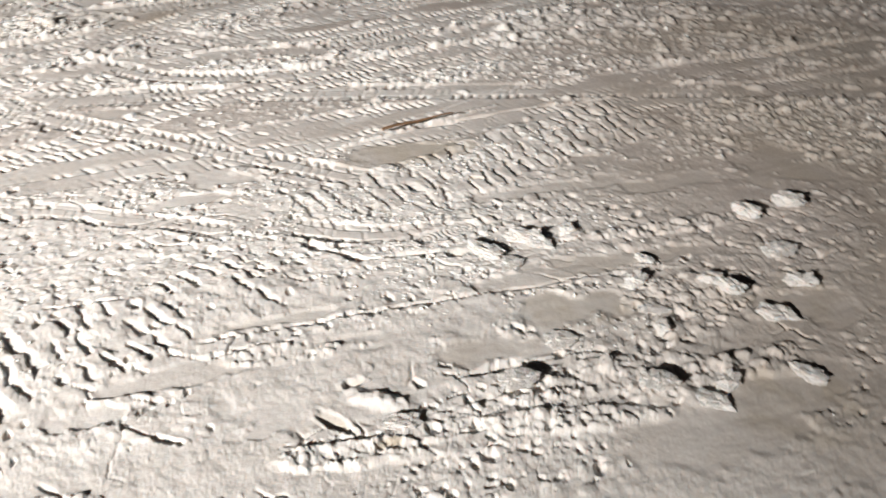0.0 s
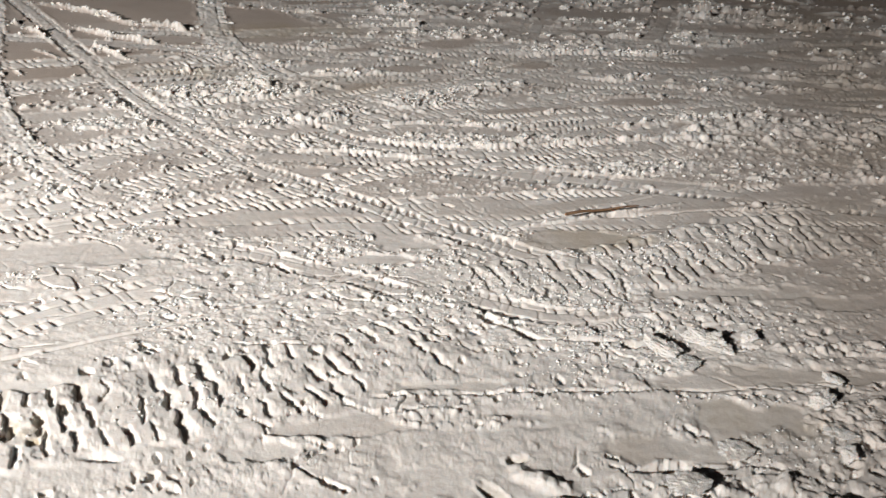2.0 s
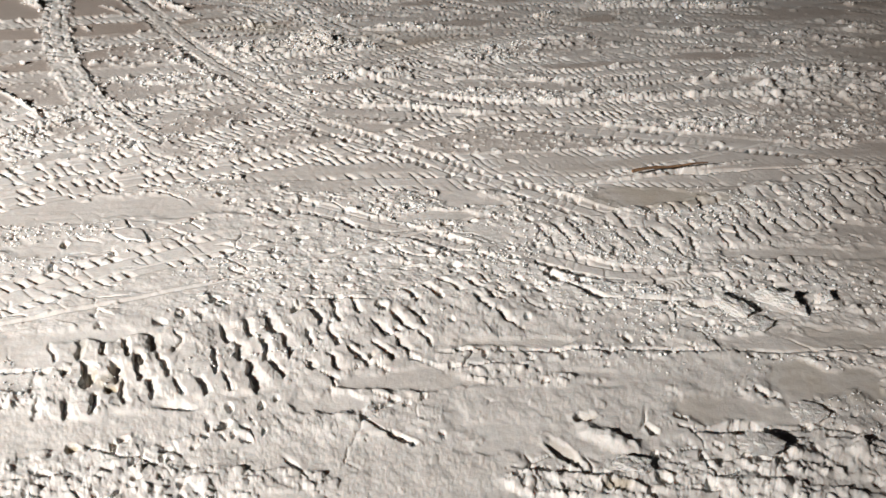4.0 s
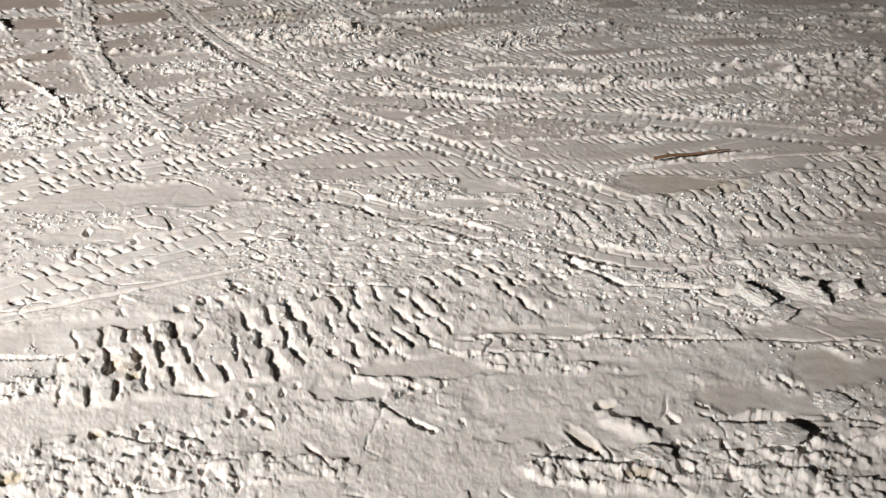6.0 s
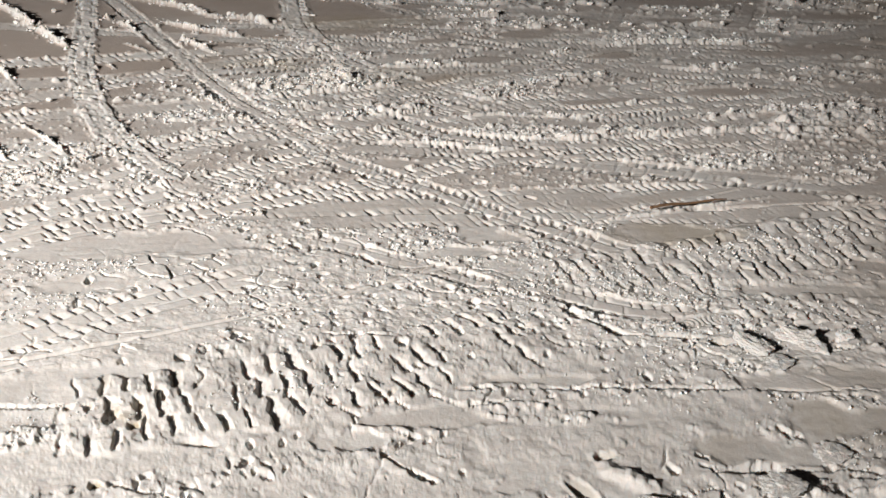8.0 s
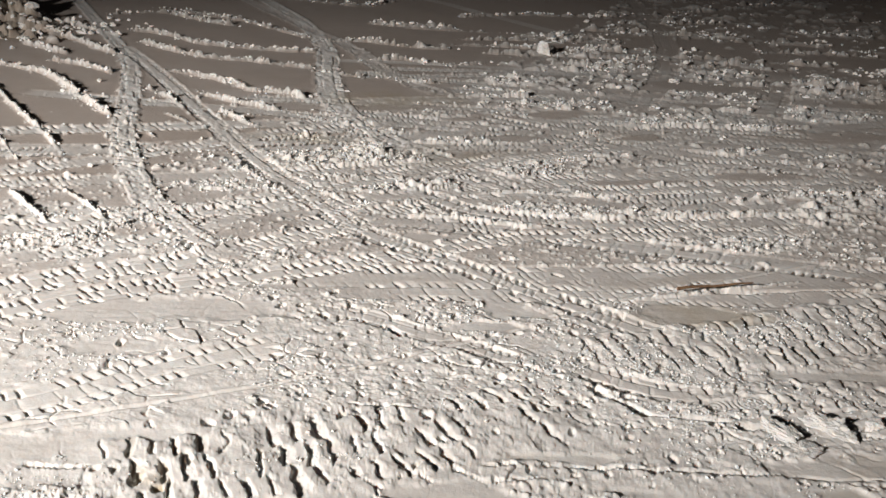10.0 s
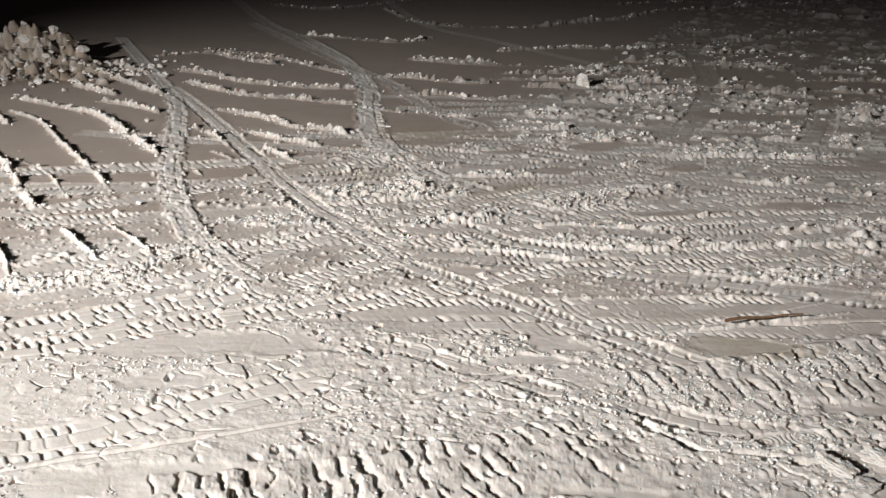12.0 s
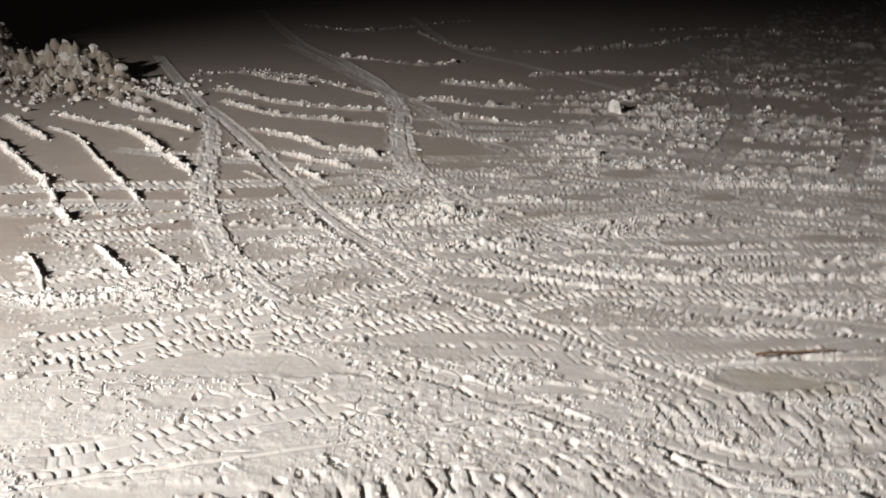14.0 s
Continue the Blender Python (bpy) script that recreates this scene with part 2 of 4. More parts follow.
def lug_track(points, width=0.42, pitch=0.085, depth=0.025, tread=0.035, slant=0.39, seed=1, fill=0.3):
    """A wide machine tyre's print: two staggered rows of pillow-like bars with sharp torn gaps, half fallen in."""
    i, s, d, length = along(points, width * 0.5 + 0.1)
    x, y = GX[i], GY[i]
    s2 = s + 0.024 * fbm(x, y, 0.16, seed, 2) + 0.017 * fbm(x, y, 0.045, seed + 1, 3)
    d2 = d + 0.03 * fbm(x, y, 0.1, seed + 12, 3)
    u = d2 / (width / 2)
    ends = step(0, 0.2, s) * (1 - step(length - 0.25, length, s))
    inside = (1 - step(0.9, 1.05, np.abs(u) + 0.22 * fbm(x, y, 0.1, seed + 2, 3))) * ends
    torn = fill + (1 - fill) * step(-0.45, 0.05, fbm(x, y, 0.13, seed + 4, 3))
    gap = np.zeros(len(i))
    for k, (lo, hi, shift) in enumerate(((-1.0, -0.38, 0.0), (-0.34, 0.3, 0.3), (0.34, 1.0, 0.62))):
        v = u + 0.22 * fbm(x, y, 0.09, seed + 14 + k, 2)
        row = step(lo, lo + 0.1, v) * (1 - step(hi - 0.1, hi, v))
        gap += row * sharp_gaps(s2 / pitch + slant * d2 / pitch + shift, 0.14, seed + 60 + 10 * k, 0.14, runs_away(points))
    pillow = 0.007 * flakes(x, y, 0.09, seed + 7) + 0.005 * value_noise(x, y, 0.05, seed + 8)
    GZ[i] = GZ[i] * (1 - 0.7 * inside) + inside * (pillow * (1 - gap) + 0.2 * depth - 0.48 * tread * gap * torn * keep(0.03, i))
    WHITE[i] = np.maximum(WHITE[i], inside * 0.95)
    ROUGH[i] = ROUGH[i] * (1 - 0.5 * inside)
    GRIT_SHADE[i] = np.maximum(GRIT_SHADE[i], inside * gap * step(0.15, 0.5, fbm(x, y, 0.3, seed + 8, 2)) * 0.5)


def rubble(x, y, rx, ry, turn=0, height=0.03, size=0.07, seed=1):
    """A stretch of broken crust and lumps."""
    c, s = math.cos(radians(turn)), math.sin(radians(turn))
    u, v = (GX - x) * c + (GY - y) * s, -(GX - x) * s + (GY - y) * c
    i = np.nonzero((np.abs(u) < 1.4 * rx) & (np.abs(v) < 1.4 * ry))[0]
    q = np.hypot(u[i] / rx, v[i] / ry) + 0.5 * fbm(GX[i], GY[i], 0.2, seed, 3)
    k = 1 - step(0.7, 1.0, q)
    h, e = plates(GX[i], GY[i], size, seed + 3, 1.3, turn)
    GZ[i] += k * height * (0.12 * h * step(0, 0.12, e) + 0.35 * flakes(GX[i], GY[i], 1.6 * size, seed + 8)) + height / 0.03 * lumps(GX[i], GY[i], size * 0.6, seed + 5, 0.35 * k, 0.4)
    GZ[i] += lumps(GX[i], GY[i], size * 0.35, seed + 6, 0.3 * k, 0.4) * keep(size * 0.35, i)
    WHITE[i] = np.maximum(WHITE[i], k)
    ROUGH[i] = np.maximum(ROUGH[i], 0.6 * k)


def windrow(points, width=0.05, height=0.025, crumbs=40, size=0.014, seed=1, cut=0.014):
    """A thin row of crumbs that a blade's edge has left, with the blade's cut on its far side."""
    width = 0.8 * width
    i, s, d, length = along(points, width * 2.5 + 0.02)
    x, y = GX[i], GY[i]
    ends = step(0, 0.12, s) * (1 - step(length - 0.12, length, s))
    d = d + 0.5 * width * fbm(x, y, 0.15, seed + 1, 3)
    thick = 0.5 + 0.5 * step(-0.4, 0.2, fbm(x, y, 0.5, seed + 4, 2))
    core = ends * thick * np.exp(-(d / (0.6 * width)) ** 2)
    skirt = ends * thick * np.exp(-(d / (1.4 * width)) ** 2) * (d < 0.4 * width)
    a = np.maximum(0.8 * height, max(0.022, 2.0 * np.median(SPACE[i])))
    b = max(0.6 * a, 0.016)
    up = lumps(x, y, a, seed + 10, 1.0 * core, 0.85 * min(1, 1.2 * height / a)) * keep(a, i)
    up = np.maximum(up, lumps(x, y, b, seed + 20, 0.25 * skirt + 1.3 * core, 0.9 * min(1, height / b)) * keep(b, i))
    GZ[i] += (0.75 + 0.5 * value_noise(x, y, 0.07, seed + 6)) * 0.6 * height * np.sqrt(core) * step(0.2, 0.5, core) + up
    GZ[i] -= ends * thick * np.exp(-((d - 0.7 * width) / (0.3 * width)) ** 2) * cut * keep(width * 0.6, i)
    WHITE[i] = np.maximum(WHITE[i], np.maximum(step(0.0, 0.006, up), step(0.25, 0.6, core)))
    ROUGH[i] = np.maximum(ROUGH[i], 0.35 * skirt)
    line = spline(points, 0.03)
    rng = np.random.default_rng(seed + 700)
    for k in rng.integers(0, len(line) - 1, int(crumbs * 0.7)):
        p = line[k] + rng.normal(0, width * 0.9, 2)
        CRUMB_SPOTS.append((p[0], p[1], size * (0.2 + 0.8 * rng.uniform() ** 3)))


def crack(points, width=0.012, depth=0.03, lip=0.012, seed=1):
    """A broken edge: a narrow ragged gap with one lip standing up on the light's side."""
    i, s, d, length = along(points, 0.1)
    x, y = GX[i], GY[i]
    ends = step(0, 0.08, s) * (1 - step(length - 0.08, length, s))
    ends = ends * (0.15 + 0.85 * step(0.25, 0.5, value_noise(x, y, 0.17, seed + 5)))
    d = d + 0.016 * fbm(x, y, 0.07, seed, 4)
    wide = 0.7 * width * (0.1 + 1.5 * value_noise(x, y, 0.09, seed + 2))
    gap = np.maximum(wide, 0.002)
    GZ[i] -= ends * depth * np.where(d < 0, np.exp(-(d / gap) ** 4), np.clip(1 - d / (2.4 * gap), 0, 1)) * keep(0.02, i)
    GZ[i] += 0.35 * ends * lip * np.where(d < 0, np.exp(d / 0.035), 0) * (0.4 + value_noise(x, y, 0.06, seed + 3))


def runner_line(points, width=0.03, depth=0.012, seed=1):
    """A straight thin groove as of a sledge's runner, with a smooth pressed lip."""
    i, s, d, length = along(points, 0.1)
    inside = np.exp(-(d / width) ** 4)
    GZ[i] = GZ[i] * (1 - 0.85 * inside) - depth * np.exp(-((d + 0.3 * width) / (0.6 * width)) ** 2) + 0.002 * np.exp(-((d - 0.8 * width) / (0.5 * width)) ** 2)
    WHITE[i] = WHITE[i] * (1 - 0.5 * inside) + 0.5 * 0.85 * inside


def patch(x, y, rx, ry, turn=0, amount=1.0, grit=0.0, seed=1, hollow=0.0015):
    """Hard, scraped, greyer snow: smooth and a little lower than what lies round it."""
    c, s = math.cos(radians(turn)), math.sin(radians(turn))
    u, v = (GX - x) * c + (GY - y) * s, -(GX - x) * s + (GY - y) * c
    i = np.nonzero((np.abs(u) < 1.5 * rx) & (np.abs(v) < 1.5 * ry))[0]
    q = np.hypot(u[i] / rx, v[i] / ry) + 0.8 * fbm(GX[i], GY[i], 0.4 * (rx + ry), seed, 5) + 0.3 * fbm(GX[i], GY[i], 0.08, seed + 9, 3)
    k = (1 - step(0.6, 0.98, q)) * amount
    lift = 0.0015 * fbm(GX[i] * c * 3 + GY[i] * s * 3, (GY[i] * c - GX[i] * s) * 14, 0.6, seed + 2, 3)
    GZ[i] = GZ[i] * (1 - 0.9 * k) + k * (lift - hollow)
    # greyer farther off: the low light on far flats partly put into the colour
    WHITE[i] = WHITE[i] * (1 - k) + k * (0.92 - 0.62 * step(2.4, 6.0, GR[i])) * (0.85 + 0.3 * value_noise(GX[i], GY[i], 0.15, seed + 8))
    ROUGH[i] *= 1 - 0.96 * k
    TROD[i] = np.maximum(TROD[i], k)
    GRIT_SHADE[i] = np.maximum(GRIT_SHADE[i] * (1 - k), k * grit * step(-0.4, 0.5, fbm(GX[i], GY[i], 0.3, seed + 5, 4)))


def stain(x, y, rx, ry, turn=0, amount=0.3, seed=1):
    """Sand and dirt trodden into the snow."""
    c, s = math.cos(radians(turn)), math.sin(radians(turn))
    u, v = (GX - x) * c + (GY - y) * s, -(GX - x) * s + (GY - y) * c
    i = np.nonzero((np.abs(u) < 1.6 * rx) & (np.abs(v) < 1.6 * ry))[0]
    q = np.hypot(u[i] / rx, v[i] / ry) + 0.5 * fbm(GX[i], GY[i], 0.4 * (rx + ry), seed, 4)
    GRIT_SHADE[i] = np.maximum(GRIT_SHADE[i], amount * (1 - step(0.3, 1.0, q)) * (0.4 + 0.6 * step(-0.3, 0.4, fbm(GX[i], GY[i], 0.08, seed + 1, 4))))


def mound(x, y, rx, ry, height, turn=0, seed=1, rough=0.5):
    """A heap of shovelled snow."""
    c, s = math.cos(radians(turn)), math.sin(radians(turn))
    u, v = (GX - x) * c + (GY - y) * s, -(GX - x) * s + (GY - y) * c
    i = np.nonzero((np.abs(u) < 1.6 * rx) & (np.abs(v) < 1.6 * ry))[0]
    q = np.hypot(u[i] / rx, v[i] / ry) + 0.25 * fbm(GX[i], GY[i], 0.7 * min(rx, ry), seed, 3)
    k = 1 - step(0.1, 1.0, q)
    lump = 1 - rough + 2 * rough * value_noise(GX[i], GY[i], 0.35 * min(rx, ry), seed + 1)
    GZ[i] += height * k * lump
    WHITE[i] = np.maximum(WHITE[i], np.minimum(1, 2 * k))


def pit(x, y, rx, ry, depth, turn=0, rim=0.01, seed=1, grit=0.0):
    """A boot's hole or a knocked-out hollow with a broken rim."""
    c, s = math.cos(radians(turn)), math.sin(radians(turn))
    u, v = (GX - x) * c + (GY - y) * s, -(GX - x) * s + (GY - y) * c
    i = np.nonzero((np.abs(u) < 2 * rx) & (np.abs(v) < 2 * ry))[0]
    q = np.hypot(u[i] / rx, v[i] / ry) + 0.55 * fbm(GX[i], GY[i], 1.2 * min(rx, ry), seed, 3)
    back = (0.3 * (GX[i] - x) + 0.95 * (GY[i] - y)) / min(rx, ry)
    GZ[i] += -0.7 * depth * (1 - step(0.5, 1.05, q)) * (1 - 0.85 * step(-0.7, 1.0, back)) + 0.3 * rim * np.exp(-((q - 1.2) / 0.22) ** 2)
    GRIT_SHADE[i] = np.maximum(GRIT_SHADE[i], grit * (1 - step(0.5, 1.0, q)))


def boot_print(x, y, turn, depth=0.012, seed=1):
    """A boot's sole: a pressed long oval, waisted, with arcs of its profile."""
    c, s = math.cos(radians(turn)), math.sin(radians(turn))
    u, v = (GX - x) * c + (GY - y) * s, -(GX - x) * s + (GY - y) * c
    i = np.nonzero((np.abs(u) < 0.2) & (np.abs(v) < 0.1))[0]
    u, v = u[i], v[i] + 0.006 * fbm(GX[i], GY[i], 0.08, seed, 2)
    half = 0.046 - 0.010 * np.exp(-((u + 0.03) / 0.04) ** 2) + 0.006 * step(-0.02, 0.06, u)
    q = np.maximum(np.abs(v) / half, np.abs(u) / 0.148) ** 1.0
    k = 1 - step(0.85, 1.02, np.hypot(v / half, np.clip(np.abs(u) - 0.10, 0, None) / 0.045))
    arc = slots(np.hypot(u - np.where(u > -0.03, 0.06, -0.09), v) / 0.019, 0.2)
    GZ[i] = GZ[i] * (1 - 0.5 * k) + k * (-depth + 0.004 * arc)
    GZ[i] += 0.002 * np.exp(-((np.hypot(v / half, u / 0.148) - 1.15) / 0.12) ** 2)


# the trodden base: hard smooth snow, and broken crust that lies over it in streaks
SWELL = 0.008 * fbm(GX, GY, 2.4, 11, 3) * step(0.2, 2, GR) + 0.005 * fbm(GX, GY, 0.6, 12, 3) * keep(0.5)
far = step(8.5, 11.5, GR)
bare = 1 - step(0.75, 1.15, np.hypot((GX + 5.6) / 2.6, (GY - 4.9) / 2.6))
bare = np.maximum(bare, step(-2.9, -3.7, GX) * step(3.4, 4.2, GY))
bare = np.maximum(bare, step(-2.0, -3.2, GX) * step(5.5, 6.2, GY))
WAY = (GX * 0.86 + GY * 0.5) * 0.32, GY * 0.86 - GX * 0.5
crust = step(-0.12, 0.22, fbm(WAY[0], WAY[1], 0.32, 21, 4))
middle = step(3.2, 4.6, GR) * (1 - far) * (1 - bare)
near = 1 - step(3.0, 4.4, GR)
strewn = step(0.12, 0.45, fbm(WAY[0] * 0.6, WAY[1], 0.35, 23, 4))
ROUGH += near * (0.3 + 0.5 * crust) + middle * (0.45 + 0.5 * crust) + far * (0.04 + 0.75 * strewn) * (1 - bare) + 0.06 * bare * strewn
ROUGH *= 1 - 0.65 * step(-2.0, -2.9, GX) * (1 - step(4.8, 5.6, GR))  # calm, trodden flat
# whiteness by distance: near almost full, middle half or more, far and bare little
WHITE += near * (0.95 + 0.05 * crust) + middle * (0.5 + 0.5 * crust) + (far + bare).clip(0, 1) * 0.12
np.clip(WHITE, 0, 1, out=WHITE)
GZ += 0.0018 * fbm(WAY[0] * 0.5, WAY[1] * 3, 0.3, 26, 4) * keep(0.05)
big, big_edge = plates(GX, GY, 0.11, 301)
GZ += ROUGH * near * keep(0.10) * 0.004 * (big * step(0.0, 0.05, big_edge) - 0.4)
gaps, gap_edge = plates(GX, GY, 0.085, 308, 1.7, 10)
split = step(0.05, 0.3, fbm(GX, GY, 0.3, 309, 3)) * near
GZ -= split * keep(0.03) * 0.014 * np.exp(-(gap_edge / 0.05) ** 2) * step(0.5, 0.62, value_noise(GX, GY, 0.06, 310))
GZ += split * 0.005 * gaps * step(0, 0.06, gap_edge) * keep(0.06)
GRIT_SHADE += step(2.6, 5.0, GR) * (0.08 * step(0.1, 0.7, fbm(GX, GY, 0.9, 36, 4)) * (1 - WHITE) + 0.05 * step(0.2, 0.7, fbm(GX, GY, 1.6, 37, 4)))

# ---- the plan of rows, tracks and breaks ----
def chunks(x, y, rx, ry, size, turn=0, seed=1):
    """Big broken pieces with deep gaps between them, the gaps coloured darker to stand for shade."""
    c, s = math.cos(radians(turn)), math.sin(radians(turn))
    u, v = (GX - x) * c + (GY - y) * s, -(GX - x) * s + (GY - y) * c
    i = np.nonzero((np.abs(u) < 1.2 * rx) & (np.abs(v) < 1.2 * ry))[0]
    k = 1 - step(0.4, 1.0, np.hypot(u[i] / rx, v[i] / ry))
    h = lumps(GX[i], GY[i], size, seed, 0.45 * k, 1.1)
    GZ[i] += h
    # shade between the pieces is put into the colour: less white, grit tint
    WHITE[i] = np.where(k > 0.05, np.maximum(0.75 * step(0.02 * size, 0.3 * size, h), WHITE[i] * 0.2), WHITE[i])
    GRIT_SHADE[i] = np.maximum(GRIT_SHADE[i], 0.3 * step(0.05, 0.4, k) * (1 - step(0.0, 0.2 * size, h)))


# a bank of thrown-up snow, high at one end
mound(-11.0, 8.3, 1.1, 1.3, 0.6, 20, 5, 0.6)
chunks(-10.6, 8.2, 1.9, 1.4, 0.15, 20, 7)
mound(-9.2, 8.2, 1.9, 0.8, 0.14, -20, 6, 0.9)
mound(-8.9, 8.5, 1.1, 0.6, 0.2, -15, 10, 0.8)
# unseen taller mound, added to widen the shadow behind the bank
mound(-12.9, 9.2, 1.5, 1.5, 1.3, 0, 11, 0.5)
chunks(-8.9, 8.1, 2.2, 0.9, 0.11, -20, 8)
chunks(-9.4, 8.0, 2.4, 1.1, 0.06, -20, 9)
windrow([(-6.83, 5.28), (-5.70, 4.62), (-5.26, 4.39), (-4.76, 4.03), (-4.26, 3.69)], 0.05, 0.05, 120, 0.018, 41)
windrow([(-6.79, 5.85), (-6.17, 5.61), (-5.31, 5.01), (-4.58, 4.52), (-4.07, 4.15)], 0.035, 0.035, 90, 0.015, 42)
windrow([(-7.17, 6.34), (-6.74, 6.24), (-6.25, 6.16), (-5.91, 6.05), (-5.25, 5.62), (-4.85, 5.35), (-4.46, 5.09)], 0.055, 0.055, 180, 0.022, 43)
windrow([(-7.52, 5.99), (-6.75, 5.62), (-6.28, 5.40)], 0.06, 0.04, 90, 0.02, 44)
windrow([(-5.36, 4.54), (-4.93, 4.40), (-4.57, 4.17), (-4.21, 3.91)], 0.015, 0.016, 20, 0.008, 45)
windrow([(-6.42, 6.61), (-5.96, 6.57), (-5.50, 6.41)], 0.05, 0.045, 70, 0.02, 46)
windrow([(-7.60, 7.92), (-6.92, 7.61), (-6.39, 7.33), (-6.10, 7.22)], 0.055, 0.055, 70, 0.024, 47)
windrow([(-7.35, 7.21), (-6.80, 7.04), (-6.45, 6.93)], 0.05, 0.045, 60, 0.024, 48)
windrow([(-8.06, 8.63), (-7.37, 8.33), (-7.06, 8.26), (-6.76, 8.10)], 0.055, 0.05, 60, 0.026, 49)
windrow([(-8.08, 9.52), (-7.92, 9.91), (-7.61, 10.13), (-7.09, 9.91), (-6.63, 9.76), (-6.25, 9.70)], 0.06, 0.05, 100, 0.03, 50)
windrow([(-8.00, 10.47), (-7.49, 10.36), (-6.97, 10.28), (-6.44, 10.15), (-5.57, 9.66), (-5.09, 9.42)], 0.06, 0.05, 100, 0.03, 51)
windrow([(-7.04, 8.60), (-6.47, 8.54), (-5.91, 8.29), (-5.41, 8.33), (-5.01, 8.39), (-4.59, 8.60)], 0.06, 0.055, 120, 0.03, 52)
windrow([(-6.45, 8.00), (-5.90, 7.75), (-5.38, 7.62), (-4.95, 7.68), (-4.49, 7.70), (-4.16, 7.74)], 0.055, 0.05, 120, 0.026, 53)
windrow([(-5.28, 6.84), (-4.88, 6.77), (-4.51, 6.68), (-4.10, 6.48), (-3.85, 6.54), (-3.41, 6.38)], 0.055, 0.055, 120, 0.024, 54)
windrow([(-4.98, 6.15), (-4.57, 5.90), (-4.20, 5.62)], 0.04, 0.035, 40, 0.016, 55)
windrow([(-4.59, 6.26), (-4.26, 6.10), (-3.98, 6.01), (-3.70, 5.99), (-3.29, 5.90), (-2.96, 5.83)], 0.04, 0.04, 80, 0.018, 56)
windrow([(-4.00, 5.71), (-3.79, 5.61), (-3.55, 5.47), (-3.39, 5.44)], 0.04, 0.04, 50, 0.016, 57)
windrow([(-4.08, 4.91), (-3.98, 4.86), (-3.84, 4.77)], 0.025, 0.04, 14, 0.014, 58)
windrow([(-4.28, 5.43), (-4.05, 5.32), (-3.81, 5.19)], 0.015, 0.016, 10, 0.008, 59)
windrow([(-3.15, 4.51), (-2.93, 4.44), (-2.71, 4.29)], 0.025, 0.03, 40, 0.014, 60)
windrow([(-3.14, 5.42), (-2.92, 5.35), (-2.75, 5.34)], 0.035, 0.04, 40, 0.016, 61)
windrow([(-2.76, 5.30), (-2.55, 5.32), (-2.30, 5.19)], 0.04, 0.045, 50, 0.018, 62)
windrow([(-3.89, 3.49), (-3.61, 3.33), (-3.26, 3.13)], 0.02, 0.024, 30, 0.012, 63)
windrow([(-3.75, 3.68), (-3.43, 3.52), (-3.05, 3.32)], 0.01, 0.014, 8, 0.006, 64)
windrow([(-4.09, 3.19), (-3.75, 2.98), (-3.50, 2.77)], 0.022, 0.022, 30, 0.012, 65)
windrow([(-2.50, 4.31), (-2.21, 4.25), (-1.95, 4.25)], 0.025, 0.022, 40, 0.014, 66)
windrow([(-3.50, 2.64), (-3.40, 2.80), (-3.27, 2.97), (-3.08, 3.03), (-2.97, 3.19)], 0.06, 0.012, 120, 0.012, 67)
windrow([(-0.44, 7.04), (-0.29, 6.98), (-0.15, 7.09)], 0.05, 0.04, 20, 0.02, 68)
windrow([(-0.03, 6.31), (0.06, 6.20), (0.15, 6.16), (0.27, 6.17)], 0.05, 0.045, 40, 0.018, 69)
windrow([(-0.12, 6.29), (0.03, 6.21), (0.23, 5.95), (0.46, 5.86)], 0.03, 0.02, 40, 0.012, 70)
windrow([(-5.12, 11.10), (-4.64, 11.15), (-4.26, 11.47), (-3.92, 11.43)], 0.07, 0.055, 80, 0.03, 71)
windrow([(-4.98, 9.28), (-4.46, 9.61), (-3.80, 9.61), (-3.37, 9.78)], 0.06, 0.05, 90, 0.028, 72)
windrow([(-4.02, 8.32), (-3.65, 8.71), (-3.13, 8.70), (-2.77, 9.16)], 0.05, 0.045, 90, 0.024, 73)
windrow([(-4.19, 7.62), (-3.67, 7.58), (-3.29, 7.67), (-2.83, 7.68)], 0.045, 0.04, 80, 0.02, 74)
windrow([(-4.34, 12.69), (-3.71, 13.63), (-2.83, 14.16), (-2.14, 14.92)], 0.07, 0.045, 90, 0.03, 75)
windrow([(-3.09, 11.33), (-2.67, 11.48), (-2.31, 11.90), (-1.69, 11.76)], 0.06, 0.045, 80, 0.026, 76)
windrow([(-2.18, 10.53), (-1.70, 10.93), (-1.24, 11.01)], 0.05, 0.045, 60, 0.024, 77)
windrow([(-2.19, 9.35), (-1.76, 9.69), (-1.41, 9.82), (-1.05, 9.87)], 0.05, 0.05, 80, 0.022, 78)
windrow([(-0.92, 10.37), (-0.61, 10.38), (-0.27, 10.85), (0.22, 10.63)], 0.05, 0.05, 70, 0.022, 79)
windrow([(-1.08, 12.96), (-0.40, 12.89), (0.25, 13.18), (0.87, 13.28)], 0.06, 0.045, 80, 0.026, 80)
windrow([(-1.52, 15.94), (-0.67, 17.41), (0.32, 19.35), (1.21, 19.25)], 0.08, 0.05, 90, 0.03, 81)
windrow([(0.32, 9.92), (0.54, 9.97), (0.75, 9.96)], 0.05, 0.045, 30, 0.02, 82)
windrow([(-9.04, 18.62), (-7.20, 16.30), (-5.96, 15.87), (-4.93, 16.54)], 0.09, 0.05, 60, 0.03, 83)
windrow([(-4.93, 16.54), (-4.41, 18.54), (-3.83, 19.84), (-3.33, 23.21), (-2.14, 25.21), (-0.05, 29.89), (2.07, 34.68)], 0.12, 0.07, 160, 0.04, 84)
